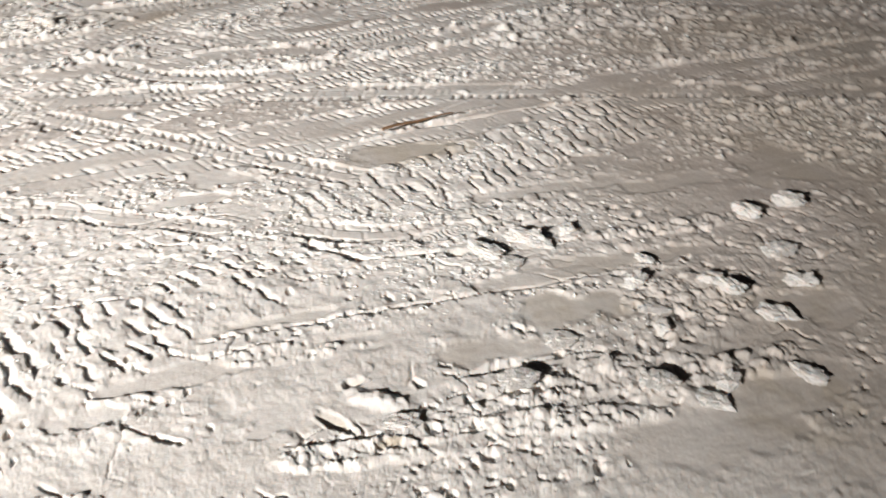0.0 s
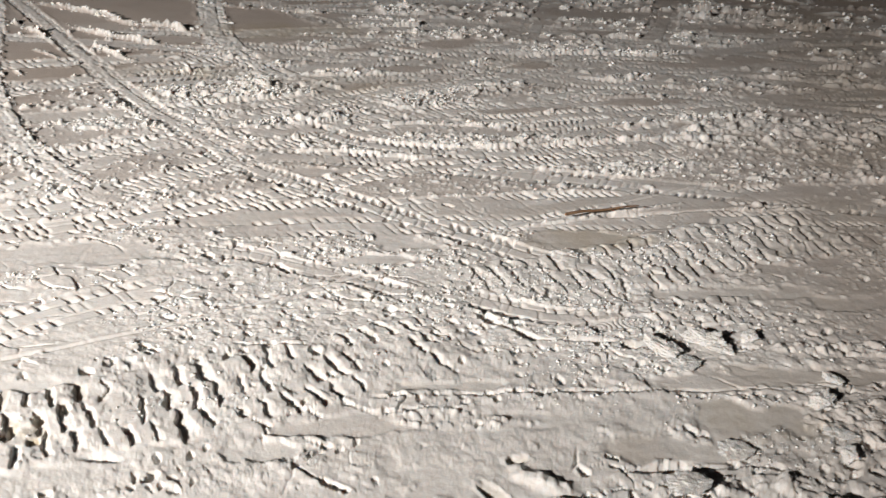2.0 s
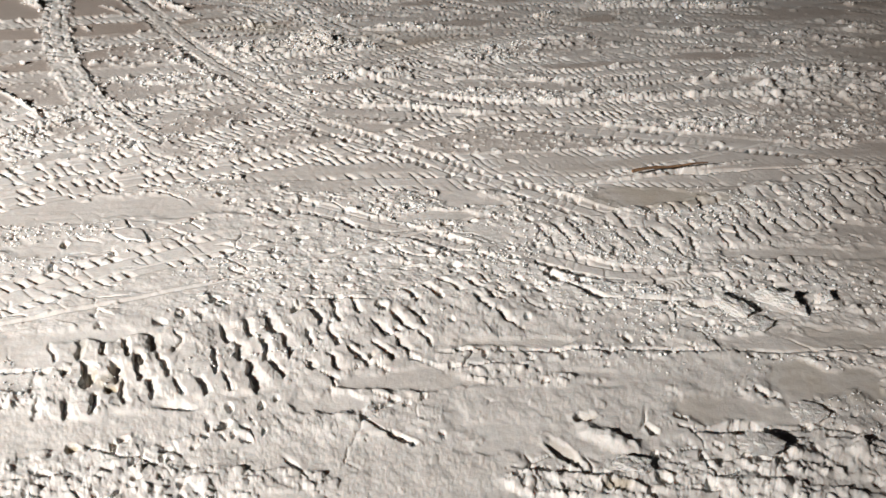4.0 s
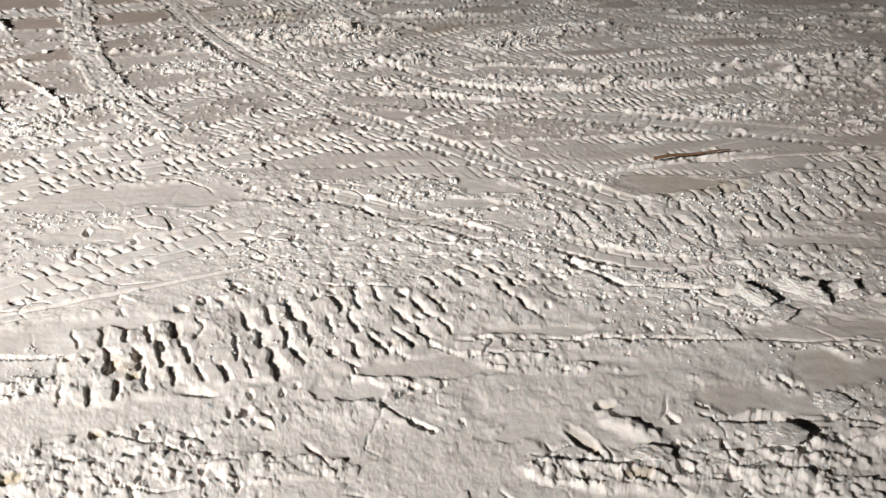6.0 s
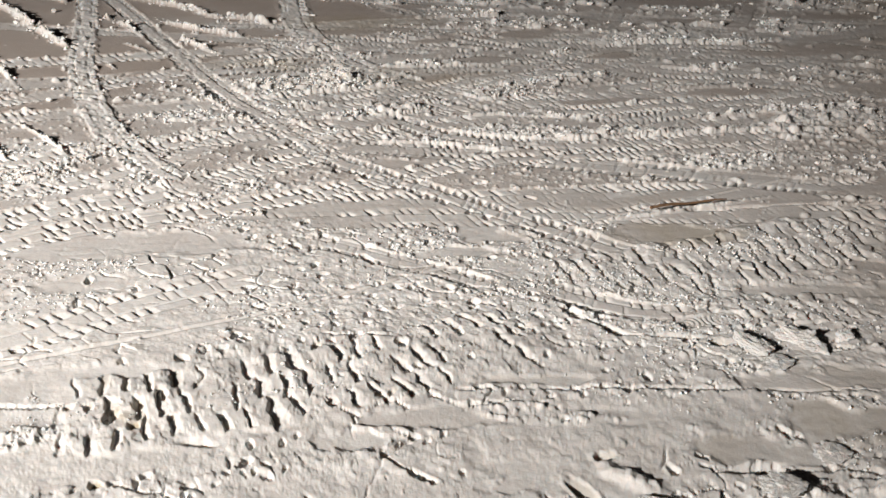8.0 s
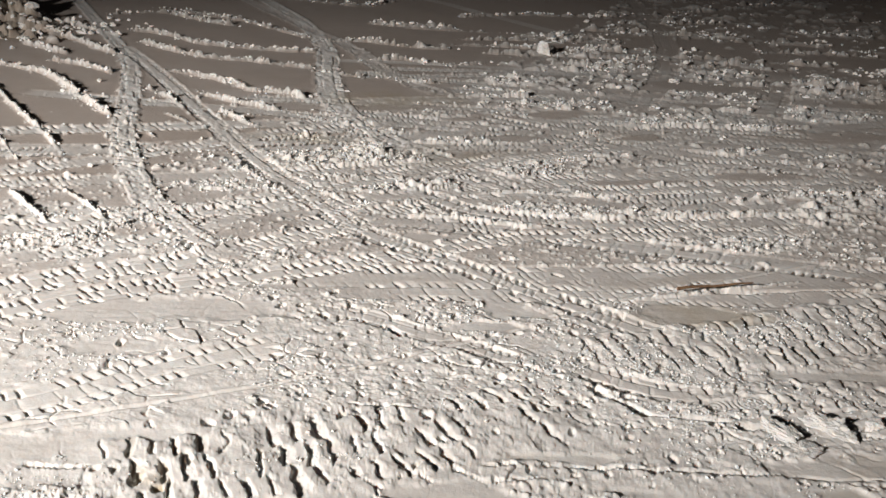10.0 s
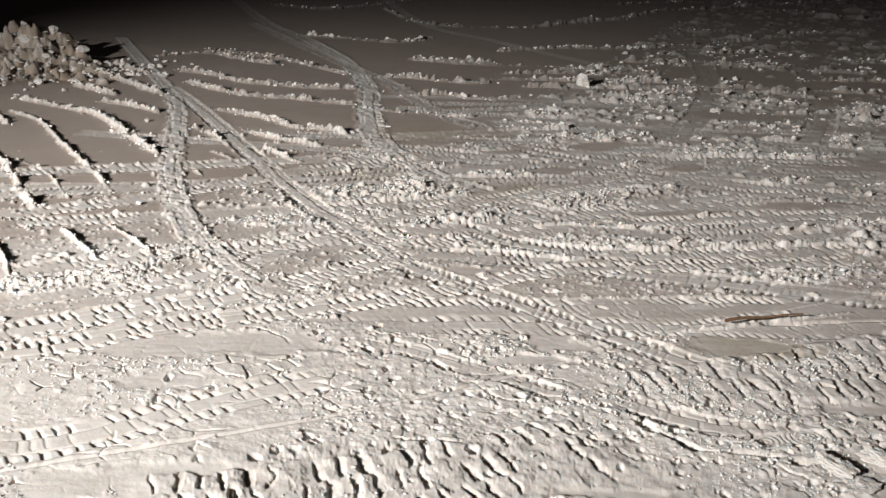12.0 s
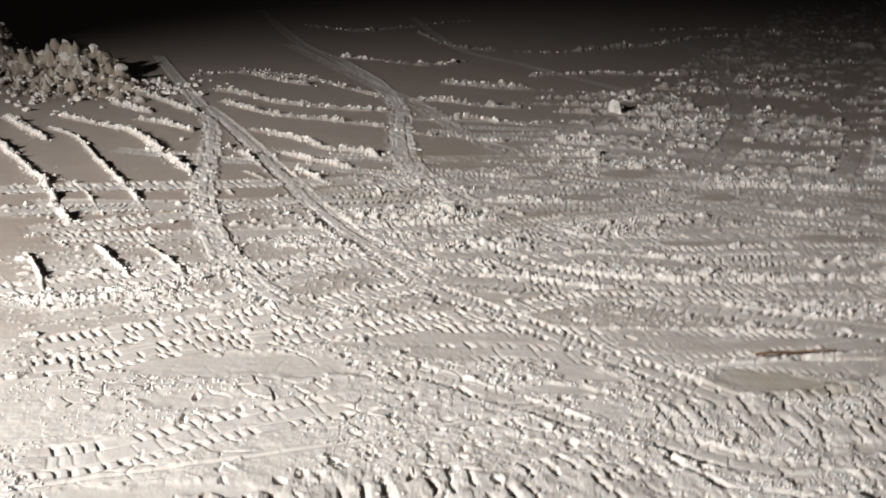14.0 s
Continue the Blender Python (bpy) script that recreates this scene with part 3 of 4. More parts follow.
windrow([(-11.67, 17.99), (-10.03, 17.75), (-9.79, 20.20), (-9.68, 23.67)], 0.12, 0.05, 70, 0.04, 85)
windrow([(-4.96, 24.17), (-3.08, 27.03), (-0.72, 25.50), (1.47, 24.00)], 0.12, 0.05, 100, 0.04, 86)
windrow([(-7.88, 12.87), (-6.91, 12.85), (-6.10, 12.85), (-5.83, 13.85)], 0.08, 0.045, 60, 0.03, 87)
# thin broken rows farther off, all roughly one way
thrown = np.random.default_rng(8)
for k in range(44):
    r, a = thrown.uniform(8.5, 19.0), radians(thrown.uniform(66, 108))
    cx, cy, way, reach = r * math.cos(a), r * math.sin(a), radians(thrown.normal(24, 6)), thrown.uniform(0.5, 1.5)
    windrow([(cx + t * reach * math.cos(way), cy + t * reach * math.sin(way) + 0.06 * math.sin(7 * t + k)) for t in (-1, -0.4, 0.3, 1)], 0.05, 0.03 + 0.0015 * r, 40, 0.022, 900 + k)
# worn older tracks, all roughly one way
old = np.random.default_rng(12)
for k in range(30):
    cx, cy = old.uniform(-3.4, 1.6), old.uniform(3.9, 9.0)
    way, bend, reach = radians(old.normal(30, 13)), old.normal(0, 0.05), old.uniform(1.2, 3.2)
    tyre_track([(cx + t * reach * math.cos(way + bend * t), cy + t * reach * math.sin(way + bend * t)) for t in (-1, -0.5, 0, 0.5, 1)], old.uniform(0.17, 0.24), old.uniform(0.042, 0.055), 0.007, 0.014, 0.010, 400 + k, old.choice([-0.5, 0.5]), 0.95)
# scraped patches between them
patch(-2.139, 6.521, 0.45, 0.10, 45, 1, 0.05, 501)
patch(-1.547, 7.101, 0.45, 0.16, 35, 1, 0.05, 502)
patch(-2.767, 6.618, 0.55, 0.16, 38, 0.9, 0.25, 503)
patch(-2.052, 4.378, 0.27, 0.07, 20, 1, 0.0, 504)
patch(-1.695, 6.098, 0.35, 0.12, 30, 0.9, 0.1, 505)
patch(-1.781, 5.522, 0.4, 0.08, 40, 0.9, 0.3, 506)
patch(-1.516, 3.877, 0.2, 0.09, 20, 0.9, 0, 507)
patch(-0.930, 4.330, 0.3, 0.05, 34, 1, 0.0, 508)
patch(-0.847, 6.636, 0.35, 0.13, 30, 1, 0.05, 509)
patch(-0.400, 9.231, 0.75, 0.28, 25, 1, 0.05, 510)
patch(-0.296, 8.233, 0.6, 0.14, 25, 0.9, 0.05, 511)
patch(0.071, 5.956, 0.35, 0.12, 32, 1, 0.0, 512)
patch(0.077, 5.364, 0.3, 0.08, 32, 1, 0.0, 513)
patch(0.532, 7.480, 0.7, 0.2, 30, 0.9, 0.1, 514)
patch(-0.682, 5.415, 0.4, 0.06, 34, 0.9, 0, 515)
patch(-3.531, 6.160, 0.4, 0.14, 30, 1, 0, 516)
patch(-2.909, 5.522, 0.25, 0.06, 35, 1, 0.1, 517)
patch(-4.487, 6.216, 0.5, 0.2, 20, 1, 0, 518)
patch(-3.453, 4.810, 0.4, 0.13, 25, 1, 0, 519)
patch(0.860, 9.072, 0.8, 0.18, 25, 1, 0.05, 520)
patch(-1.587, 3.237, 0.3, 0.08, 32, 1, 0.1, 521)
patch(-0.943, 3.266, 0.17, 0.12, -10, 1, 0, 522)
patch(-0.994, 3.015, 0.22, 0.05, 25, 0.9, 0, 523)
patch(-2.238, 2.591, 0.6, 0.16, 25, 1, 0, 524)
patch(-2.233, 2.241, 0.25, 0.1, 20, 0.8, 0, 525)
patch(-0.790, 5.376, 0.3, 0.05, 30, 0.8, 0, 526)
patch(-0.215, 3.939, 0.55, 0.07, 38, 1, 0.1, 527)
patch(0.429, 4.209, 0.75, 0.10, 38, 0.7, 0.05, 528)
patch(-0.134, 3.549, 0.33, 0.14, 22, 1, 0.45, 529)
patch(0.278, 3.165, 0.16, 0.06, 20, 1, 0.1, 530)
patch(0.528, 3.235, 0.25, 0.08, 20, 0.9, 0.2, 531)
patch(-1.752, 1.782, 0.5, 0.11, 22, 1, 0, 532)
patch(-1.915, 1.675, 0.3, 0.10, 22, 1, 0, 533)
patch(-0.511, 2.234, 0.3, 0.035, 22, 0.9, 0.3, 534)
patch(-0.643, 1.983, 0.3, 0.06, 22, 0.9, 0.1, 535)
patch(-0.163, 2.156, 0.25, 0.05, 20, 0.8, 0.1, 536)
patch(0.148, 2.126, 0.3, 0.07, 20, 1, 0.2, 537)
patch(0.457, 2.350, 0.3, 0.10, 20, 1, 0.4, 538)
patch(0.441, 2.581, 0.35, 0.06, 20, 0.8, 0.3, 539)
patch(-1.934, 3.004, 0.2, 0.06, 20, 0.5, 0, 540)
patch(-0.416, 1.748, 0.12, 0.04, 20, 0.9, 0.1, 541)
patch(0.706, 1.765, 0.42, 0.13, 18, 1, 0.12, 542)
patch(1.028, 1.957, 0.3, 0.12, 25, 0.8, 0.25, 543)
patch(1.259, 2.434, 0.25, 0.13, 20, 1, 0.3, 544)
patch(1.009, 3.336, 0.45, 0.09, 25, 1, 0.25, 545)
patch(1.535, 3.527, 0.45, 0.2, 25, 0.9, 0.3, 546)
patch(0.580, 2.659, 0.35, 0.06, 15, 0.9, 0.2, 547)
patch(0.267, 2.136, 0.3, 0.05, 15, 0.9, 0.1, 548)
patch(1.262, 4.650, 0.6, 0.12, 30, 0.5, 0.1, 549)
patch(2.541, 7.138, 1.0, 0.5, 30, 0.9, 0.1, 550)
patch(-0.425, 1.814, 0.2, 0.1, 10, 0.8, 0.0, 551)
patch(-0.898, 1.767, 0.14, 0.07, 10, 0.8, 0.0, 552)
# rubble
rubble(0.592, 2.017, 0.42, 0.09, 12, 0.031, 0.06, 601)
rubble(0.933, 2.459, 0.30, 0.12, 15, 0.022, 0.06, 602)
rubble(1.020, 2.102, 0.20, 0.10, 15, 0.034, 0.07, 603)
rubble(1.000, 2.959, 0.45, 0.05, 18, 0.03, 0.05, 604)
rubble(0.412, 1.817, 0.35, 0.05, 10, 0.024, 0.05, 605)
rubble(-0.183, 1.661, 0.25, 0.06, 10, 0.027, 0.06, 606)
rubble(-0.415, 2.077, 0.3, 0.05, 15, 0.015, 0.05, 607)
rubble(-1.691, 1.496, 0.4, 0.06, 22, 0.012, 0.05, 608)
rubble(-1.211, 1.313, 0.5, 0.07, 22, 0.010, 0.06, 609)
rubble(0.139, 1.808, 0.4, 0.06, 22, 0.02, 0.05, 610)
rubble(-0.080, 3.864, 0.6, 0.025, 38, 0.03, 0.03, 611)
# tracks seen whole
tyre_track([(-15.76, 22.00), (-9.71, 14.67), (-7.35, 12.31), (-5.62, 10.36)], 0.24, 0.06, -0.002, 0.014, 0.02, 171, white=0.45)
tyre_track([(-7.35, 12.31), (-5.81, 10.56), (-4.60, 8.82), (-3.97, 7.61), (-3.41, 6.59), (-2.90, 5.94), (-2.42, 5.53), (-1.91, 5.30)], 0.24, 0.085, -0.012, 0.032, 0.03, 71, white=1.0)
tyre_track([(-9.57, 14.07), (-7.05, 11.62), (-5.50, 10.12), (-4.47, 9.14), (-3.35, 7.80), (-2.56, 7.20)], 0.22, 0.06, -0.002, 0.014, 0.02, 70, white=0.5)
tyre_track([(-3.24, 20.72), (-1.78, 14.86), (-1.19, 12.00), (-0.96, 9.76), (-0.97, 7.83)], 0.28, 0.06, 0.0, 0.014, 0.025, 72, white=0.25)
tyre_track([(-0.23, 14.66), (0.16, 11.77), (0.20, 9.38), (0.09, 7.93)], 0.28, 0.06, 0.0, 0.014, 0.025, 73, white=0.2)
tyre_track([(-11.34, 23.07), (-6.90, 15.89), (-4.90, 14.07), (-3.05, 12.40), (-1.67, 11.15), (-0.32, 10.56)], 0.24, 0.06, 0.0, 0.014, 0.02, 74, white=0.7)
tyre_track([(0.50, 7.48), (-0.41, 7.20), (-1.00, 6.67), (-1.45, 5.79), (-1.87, 5.17), (-2.26, 4.68)], 0.2, 0.05, 0.012, 0.02, 0.014, 75)
tyre_track([(0.42, 5.95), (-0.30, 5.51), (-0.93, 5.09), (-1.45, 5.04), (-2.16, 5.41)], 0.2, 0.048, 0.012, 0.02, 0.014, 76)
tyre_track([(0.40, 5.50), (-0.27, 5.10), (-0.89, 4.87), (-1.36, 4.71), (-1.86, 4.17), (-2.29, 3.66)], 0.2, 0.048, 0.012, 0.02, 0.014, 77)
tyre_track([(0.45, 6.47), (-0.34, 6.13), (-0.94, 6.32), (-1.63, 6.53), (-2.14, 6.69)], 0.2, 0.05, 0.012, 0.02, 0.012, 78)
tyre_track([(0.39, 5.19), (-0.25, 4.81), (-0.82, 4.48), (-1.44, 4.39), (-1.83, 4.53), (-2.19, 4.12), (-2.44, 3.68)], 0.19, 0.046, 0.012, 0.02, 0.01, 79)
tyre_track([(-4.42, 3.41), (-4.13, 3.78), (-3.84, 4.21), (-3.56, 4.74), (-3.24, 5.35), (-2.61, 5.99)], 0.2, 0.05, 0.01, 0.017, 0.012, 80, white=0.95)
tyre_track([(-3.12, 2.25), (-2.91, 2.51), (-2.69, 2.80), (-2.37, 3.15), (-2.16, 3.54), (-1.79, 4.01), (-1.22, 4.20)], 0.19, 0.045, 0.012, 0.018, 0.01, 81, white=0.95)
tyre_track([(-2.97, 2.12), (-2.74, 2.33), (-2.54, 2.62), (-2.22, 2.91), (-1.96, 3.16), (-1.60, 3.53), (-1.18, 4.03), (-0.79, 4.29), (-0.38, 4.53), (0.37, 4.97)], 0.17, 0.048, 0.006, 0.026, 0.01, 82, white=0.9, fresh=0.6)
windrow([(-3.58, 2.66), (-3.26, 2.87), (-3.05, 3.23), (-2.95, 3.57), (-2.70, 3.86), (-2.49, 4.13)], 0.07, 0.014, 160, 0.013, 69, 0.004)
tyre_track([(-3.37, 2.47), (-3.13, 2.73), (-2.87, 3.02), (-2.64, 3.39), (-2.53, 3.83)], 0.15, 0.045, 0.004, 0.014, 0.014, 86, white=1.0)
tyre_track([(-9.90, 10.94), (-7.42, 8.57), (-5.84, 7.03), (-4.92, 5.86), (-4.24, 4.91), (-3.66, 4.23), (-3.16, 3.73), (-2.71, 3.40), (-2.35, 3.20)], 0.17, 0.058, -0.012, 0.028, 0.010, 83, white=1.0)
tyre_track([(-6.43, 7.69), (-5.14, 6.59), (-4.31, 5.83), (-3.65, 5.23), (-2.95, 4.60), (-2.42, 4.22), (-1.92, 3.84), (-1.58, 3.70), (-1.25, 3.59), (-0.91, 3.46), (-0.67, 3.39), (-0.42, 3.30), (-0.20, 3.25), (0.05, 3.27)], 0.17, 0.048, 0.004, 0.026, 0.010, 84, white=0.95, fresh=0.6)
# near tracks
tyre_track([(-2.42, 1.63), (-2.16, 1.86), (-2.00, 2.11), (-1.80, 2.35), (-1.62, 2.54)], 0.20, 0.05, 0.004, 0.016, 0.008, 85, white=1.0)
tyre_track([(-1.63, 2.88), (-1.44, 2.90), (-1.18, 2.86), (-0.94, 2.83), (-0.72, 2.77)], 0.12, 0.042, 0.004, 0.016, 0.004, 87, white=0.95, fresh=0.4)
tyre_track([(-0.59, 2.86), (-0.36, 2.81), (-0.12, 2.82), (0.12, 2.86)], 0.14, 0.046, 0.004, 0.024, 0.006, 88, white=0.95, fresh=0.6)
lug_track([(-1.80, 1.54), (-1.55, 1.69), (-1.35, 1.83), (-1.14, 1.99), (-0.93, 2.17), (-0.70, 2.39), (-0.50, 2.63)], 0.38, 0.074, 0.010, 0.021, 0.05, 91)
lug_track([(-0.55, 2.88), (-0.36, 3.07), (-0.11, 3.22)], 0.34, 0.07, 0.012, 0.018, -0.2, 90, 0.2)
lug_track([(-0.25, 3.04), (-0.00, 3.31), (0.29, 3.56), (0.52, 3.74), (0.74, 3.89), (1.09, 4.19)], 0.44, 0.08, 0.014, 0.024, -0.33, 92)
lug_track([(-0.17, 2.75), (0.12, 2.90), (0.42, 3.08), (0.66, 3.19)], 0.2, 0.06, 0.01, 0.022, -0.2, 94)
runner_line([(-2.55, 1.33), (-2.31, 1.54), (-2.07, 1.76), (-1.73, 2.06), (-1.37, 2.42), (-0.96, 2.91), (-0.71, 3.22), (-0.52, 3.51), (-0.24, 3.80), (0.35, 4.41)], 0.012, 0.005, 93)
crack([(-0.51, 2.74), (-0.34, 2.65), (-0.22, 2.62), (0.04, 2.70)], 0.014, 0.035, 0.014, 111)
crack([(-0.72, 2.10), (-0.38, 2.23), (0.13, 2.42), (0.59, 2.57)], 0.006, 0.02, 0.006, 112)
crack([(-1.97, 1.55), (-1.85, 1.59), (-1.76, 1.63)], 0.01, 0.035, 0.01, 113)
crack([(0.06, 1.96), (0.21, 2.03), (0.36, 2.08), (0.54, 2.15)], 0.016, 0.04, 0.025, 114)
crack([(-1.38, 1.58), (-1.25, 1.63), (-1.22, 1.61)], 0.008, 0.025, 0.008, 115)
crack([(-1.30, 1.45), (-1.22, 1.45), (-1.16, 1.43)], 0.009, 0.03, 0.008, 116)
crack([(-0.96, 1.53), (-0.90, 1.50), (-0.83, 1.46)], 0.006, 0.014, 0.0, 117)
crack([(-0.80, 1.79), (-0.80, 1.67), (-0.78, 1.56), (-0.71, 1.53)], 0.004, 0.008, 0.0, 118)
crack([(-1.21, 1.60), (-1.18, 1.56), (-1.15, 1.53)], 0.007, 0.02, 0.003, 119)
crack([(0.32, 2.22), (0.36, 2.19), (0.40, 2.16)], 0.012, 0.03, 0.012, 120)
crack([(-0.07, 1.93), (-0.05, 1.99), (-0.05, 2.06)], 0.006, 0.018, 0.004, 121)
crack([(-2.17, 2.81), (-2.04, 2.81), (-1.90, 2.74)], 0.010, 0.03, 0.008, 122)
crack([(-0.30, 3.71), (0.09, 3.93), (0.42, 4.10), (0.78, 4.28)], 0.012, 0.03, 0.012, 123)
crack([(-3.84, 3.74), (-3.49, 3.58), (-3.08, 3.36)], 0.014, 0.03, 0.012, 124)
crack([(-1.24, 2.25), (-1.09, 2.29), (-0.98, 2.32)], 0.008, 0.03, 0.008, 125)
mound(-0.14, 1.875, 0.15, 0.05, 0.016, -12, 129, 0.25)
pit(-0.245, 1.775, 0.085, 0.024, 0.024, -40, 0.008, 131, 0.3)
pit(-1.291, 2.836, 0.06, 0.017, 0.06, -44, 0.004, 132)
pit(-0.615, 3.127, 0.02, 0.03, 0.06, 10, 0.004, 133)
pit(0.133, 3.359, 0.03, 0.014, 0.05, 20, 0.008, 134, 0.5)
pit(0.169, 3.283, 0.035, 0.014, 0.05, -20, 0.008, 135, 0.5)
pit(-2.948, 3.181, 0.035, 0.02, 0.06, 20, 0.008, 136)
pit(-2.882, 2.988, 0.03, 0.014, 0.05, 20, 0.006, 137)
pit(-1.784, 3.658, 0.04, 0.016, 0.05, -50, 0.004, 138)
pit(-1.065, 3.781, 0.05, 0.014, 0.05, 28, 0.004, 139)
pit(-0.810, 3.696, 0.035, 0.016, 0.05, -20, 0.006, 140)
pit(-1.609, 2.454, 0.03, 0.014, 0.05, 40, 0.006, 141)
pit(-1.248, 2.404, 0.014, 0.022, 0.05, 20, 0.004, 142)
pit(-0.672, 1.691, 0.04, 0.014, 0.05, -10, 0.006, 143)
pit(-0.946, 2.290, 0.022, 0.028, 0.06, 20, 0.006, 144)
pit(-0.030, 1.949, 0.016, 0.028, 0.04, 40, 0.006, 145)
pit(-0.214, 1.944, 0.03, 0.02, 0.032, 20, 0.008, 146, 0.3)
pit(-2.186, 2.292, 0.015, 0.03, 0.05, 30, 0.008, 147)
pit(-1.747, 1.621, 0.018, 0.022, 0.032, 20, 0.002, 148, 0.25)
pit(-1.690, 1.636, 0.018, 0.022, 0.032, 20, 0.002, 149, 0.35)
pit(-1.606, 1.643, 0.016, 0.045, 0.032, 20, 0.002, 150, 0.6)
pit(-1.567, 1.709, 0.016, 0.035, 0.032, 20, 0.002, 151, 0.5)
pit(-1.524, 1.770, 0.014, 0.03, 0.032, 20, 0.002, 152, 0.2)
pit(-1.521, 1.617, 0.02, 0.025, 0.03, 20, 0.002, 153, 0.9)
pit(-1.466, 1.373, 0.02, 0.02, 0.03, 20, 0.002, 154, 0.9)
pit(-1.563, 1.169, 0.035, 0.025, 0.03, 20, 0.002, 155, 0.8)
pit(-0.094, 1.694, 0.04, 0.02, 0.03, 20, 0.002, 156, 0.6)
pit(-1.206, 2.172, 0.014, 0.03, 0.04, 0, 0.002, 157, 0.4)
pit(-0.878, 2.014, 0.012, 0.03, 0.04, -10, 0.002, 158, 0.4)
pit(0.080, 2.683, 0.05, 0.03, 0.04, 20, 0.008, 159, 0.2)
boot_print(0.043, 2.831, 30, 0.006, 701)
stain(-3.0, 5.35, 0.8, 0.22, 20, 0.5, 810)
stain(-2.9, 6.9, 0.9, 0.4, 30, 0.5, 811)
stain(-2.152, 5.286, 1.1, 0.35, 35, 0.22, 801)
stain(-0.859, 6.729, 0.8, 0.3, 30, 0.12, 802)
stain(1.200, 2.422, 0.45, 0.3, 20, 0.35, 803)
stain(1.087, 1.945, 0.4, 0.25, 20, 0.4, 804)
stain(1.657, 4.112, 0.6, 0.5, 25, 0.3, 805)
stain(-0.062, 3.547, 0.4, 0.14, 22, 0.35, 806)
stain(0.487, 2.331, 0.3, 0.12, 20, 0.4, 807)
stain(-0.511, 2.234, 0.25, 0.04, 22, 0.3, 808)
stain(-1.553, 1.642, 0.08, 0.05, 22, 0.5, 809)

# to the right: dirtier snow, and the light's falloff put into its colour
# thin: share of that darkening, growing to the right
thin = step(-0.1, 1.1, GX - 0.06 * GY) * step(1.6, 2.6, GR)
WHITE[:] = WHITE * (1 - 0.5 * thin)
GRIT_SHADE[:] = np.maximum(GRIT_SHADE, 0.24 * step(0.0, 1.2, GX - 0.06 * GY) * step(-0.5, 0.4, fbm(GX, GY, 0.5, 311, 4)))

# last, the crumbs and flakes of all that is broken
np.clip(ROUGH, 0, 1, out=ROUGH)
coarse = 0.28 + 0.55 * step(2.6, 5.5, GR)
for size, share, seed in ((0.042, 0.13, 331), (0.024, 0.5, 332), (0.014, 0.6, 333)):
    i = np.nonzero((ROUGH > 0.05) & (GR < 30) & (SPACE < 0.8 * size))[0]
    open_up = np.clip(ROUGH[i] * (0.45 + 0.9 * value_noise(GX[i], GY[i], 0.13, seed + 5)), 0, 1) * (1 - 0.85 * near[i])
    h = lumps(GX[i], GY[i], size, seed, share * open_up * (1 - 0.7 * TROD[i]), 0.75) * keep(size, i) * coarse[i]
    GZ[i] += h
    WHITE[i] = np.maximum(WHITE[i], (1 - 0.4 * thin[i]) * step(0.0, 0.12 * size, h))
for size, tall, seed in ((0.16, 0.009, 341), (0.06, 0.0055, 342)):
    GZ += ROUGH * keep(size * 0.4) * tall * (1 - 0.3 * near) * flakes(GX, GY, size, seed) * (1 - 0.7 * TROD)
GZ += (0.3 + 0.7 * ROUGH) * near * 0.0034 * fbm(GX, GY, 0.05, 345, 4) * keep(0.03)
GZ += (0.35 + 0.65 * ROUGH) * near * (1 - 0.6 * TROD) * 0.0032 * flakes(GX, GY, 0.035, 346, 2) * keep(0.02)
chips, chip_edge = plates(GX, GY, 0.03, 303, 1.6, 35)
GZ += ROUGH * near * keep(0.03) * 0.002 * chips * step(0.0, 0.1, chip_edge)
# small knocked-out nicks in the crust
for size, share, seed in ((0.03, 0.06, 351), (0.02, 0.10, 352)):
    GZ -= lumps(GX, GY, size, seed, share * step(0.3, 0.7, ROUGH) * (1 - TROD) * (near + middle), 0.8) * keep(size)
# coarser crumbs over the middle ground
for size, share, nearest, seed in ((0.045, 0.5, 4.2, 371), (0.07, 0.4, 6.5, 372)):
    i = np.nonzero((GR > nearest) & (GR < 13) & (ROUGH > 0.1) & (bare < 0.6))[0]
    open_up = ROUGH[i] * step(0.25, 0.6, value_noise(WAY[0][i] * 2, WAY[1][i], 0.12, seed + 5)) * step(nearest, nearest + 1.5, GR[i])
    h = lumps(WAY[0][i] * 2.2, WAY[1][i], size, seed, share * open_up * (1 - 0.75 * TROD[i]), 0.5)
    GZ[i] += h
    WHITE[i] = np.maximum(WHITE[i], (1 - 0.4 * thin[i]) * step(0.0, 0.1 * size, h))
# chunks strewn farther off
for size, share, nearest, seed in ((0.085, 0.30, 7.0, 361), (0.15, 0.22, 12.0, 362), (0.3, 0.14, 20.0, 363)):
    i = np.nonzero((GR > nearest) & (GR < 6 * nearest) & (bare < 0.5))[0]
    streak = step(-0.15, 0.3, fbm(WAY[0][i] * 0.7, WAY[1][i], 0.5, seed + 9, 4))
    h = lumps(WAY[0][i] * 2, WAY[1][i], size, seed, share * (0.1 + 0.9 * streak) * step(nearest, 1.4 * nearest, GR[i]) * (1 - TROD[i]), 0.42)
    GZ[i] += h
    WHITE[i] = np.maximum(WHITE[i], 0.95 * step(0.0, 0.1 * size, h))

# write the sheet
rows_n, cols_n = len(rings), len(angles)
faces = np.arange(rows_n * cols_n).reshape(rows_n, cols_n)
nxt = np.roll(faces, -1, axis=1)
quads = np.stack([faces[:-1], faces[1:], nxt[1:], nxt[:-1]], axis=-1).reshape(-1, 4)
GZ[GR > 60] *= 0.3
GZ += SWELL


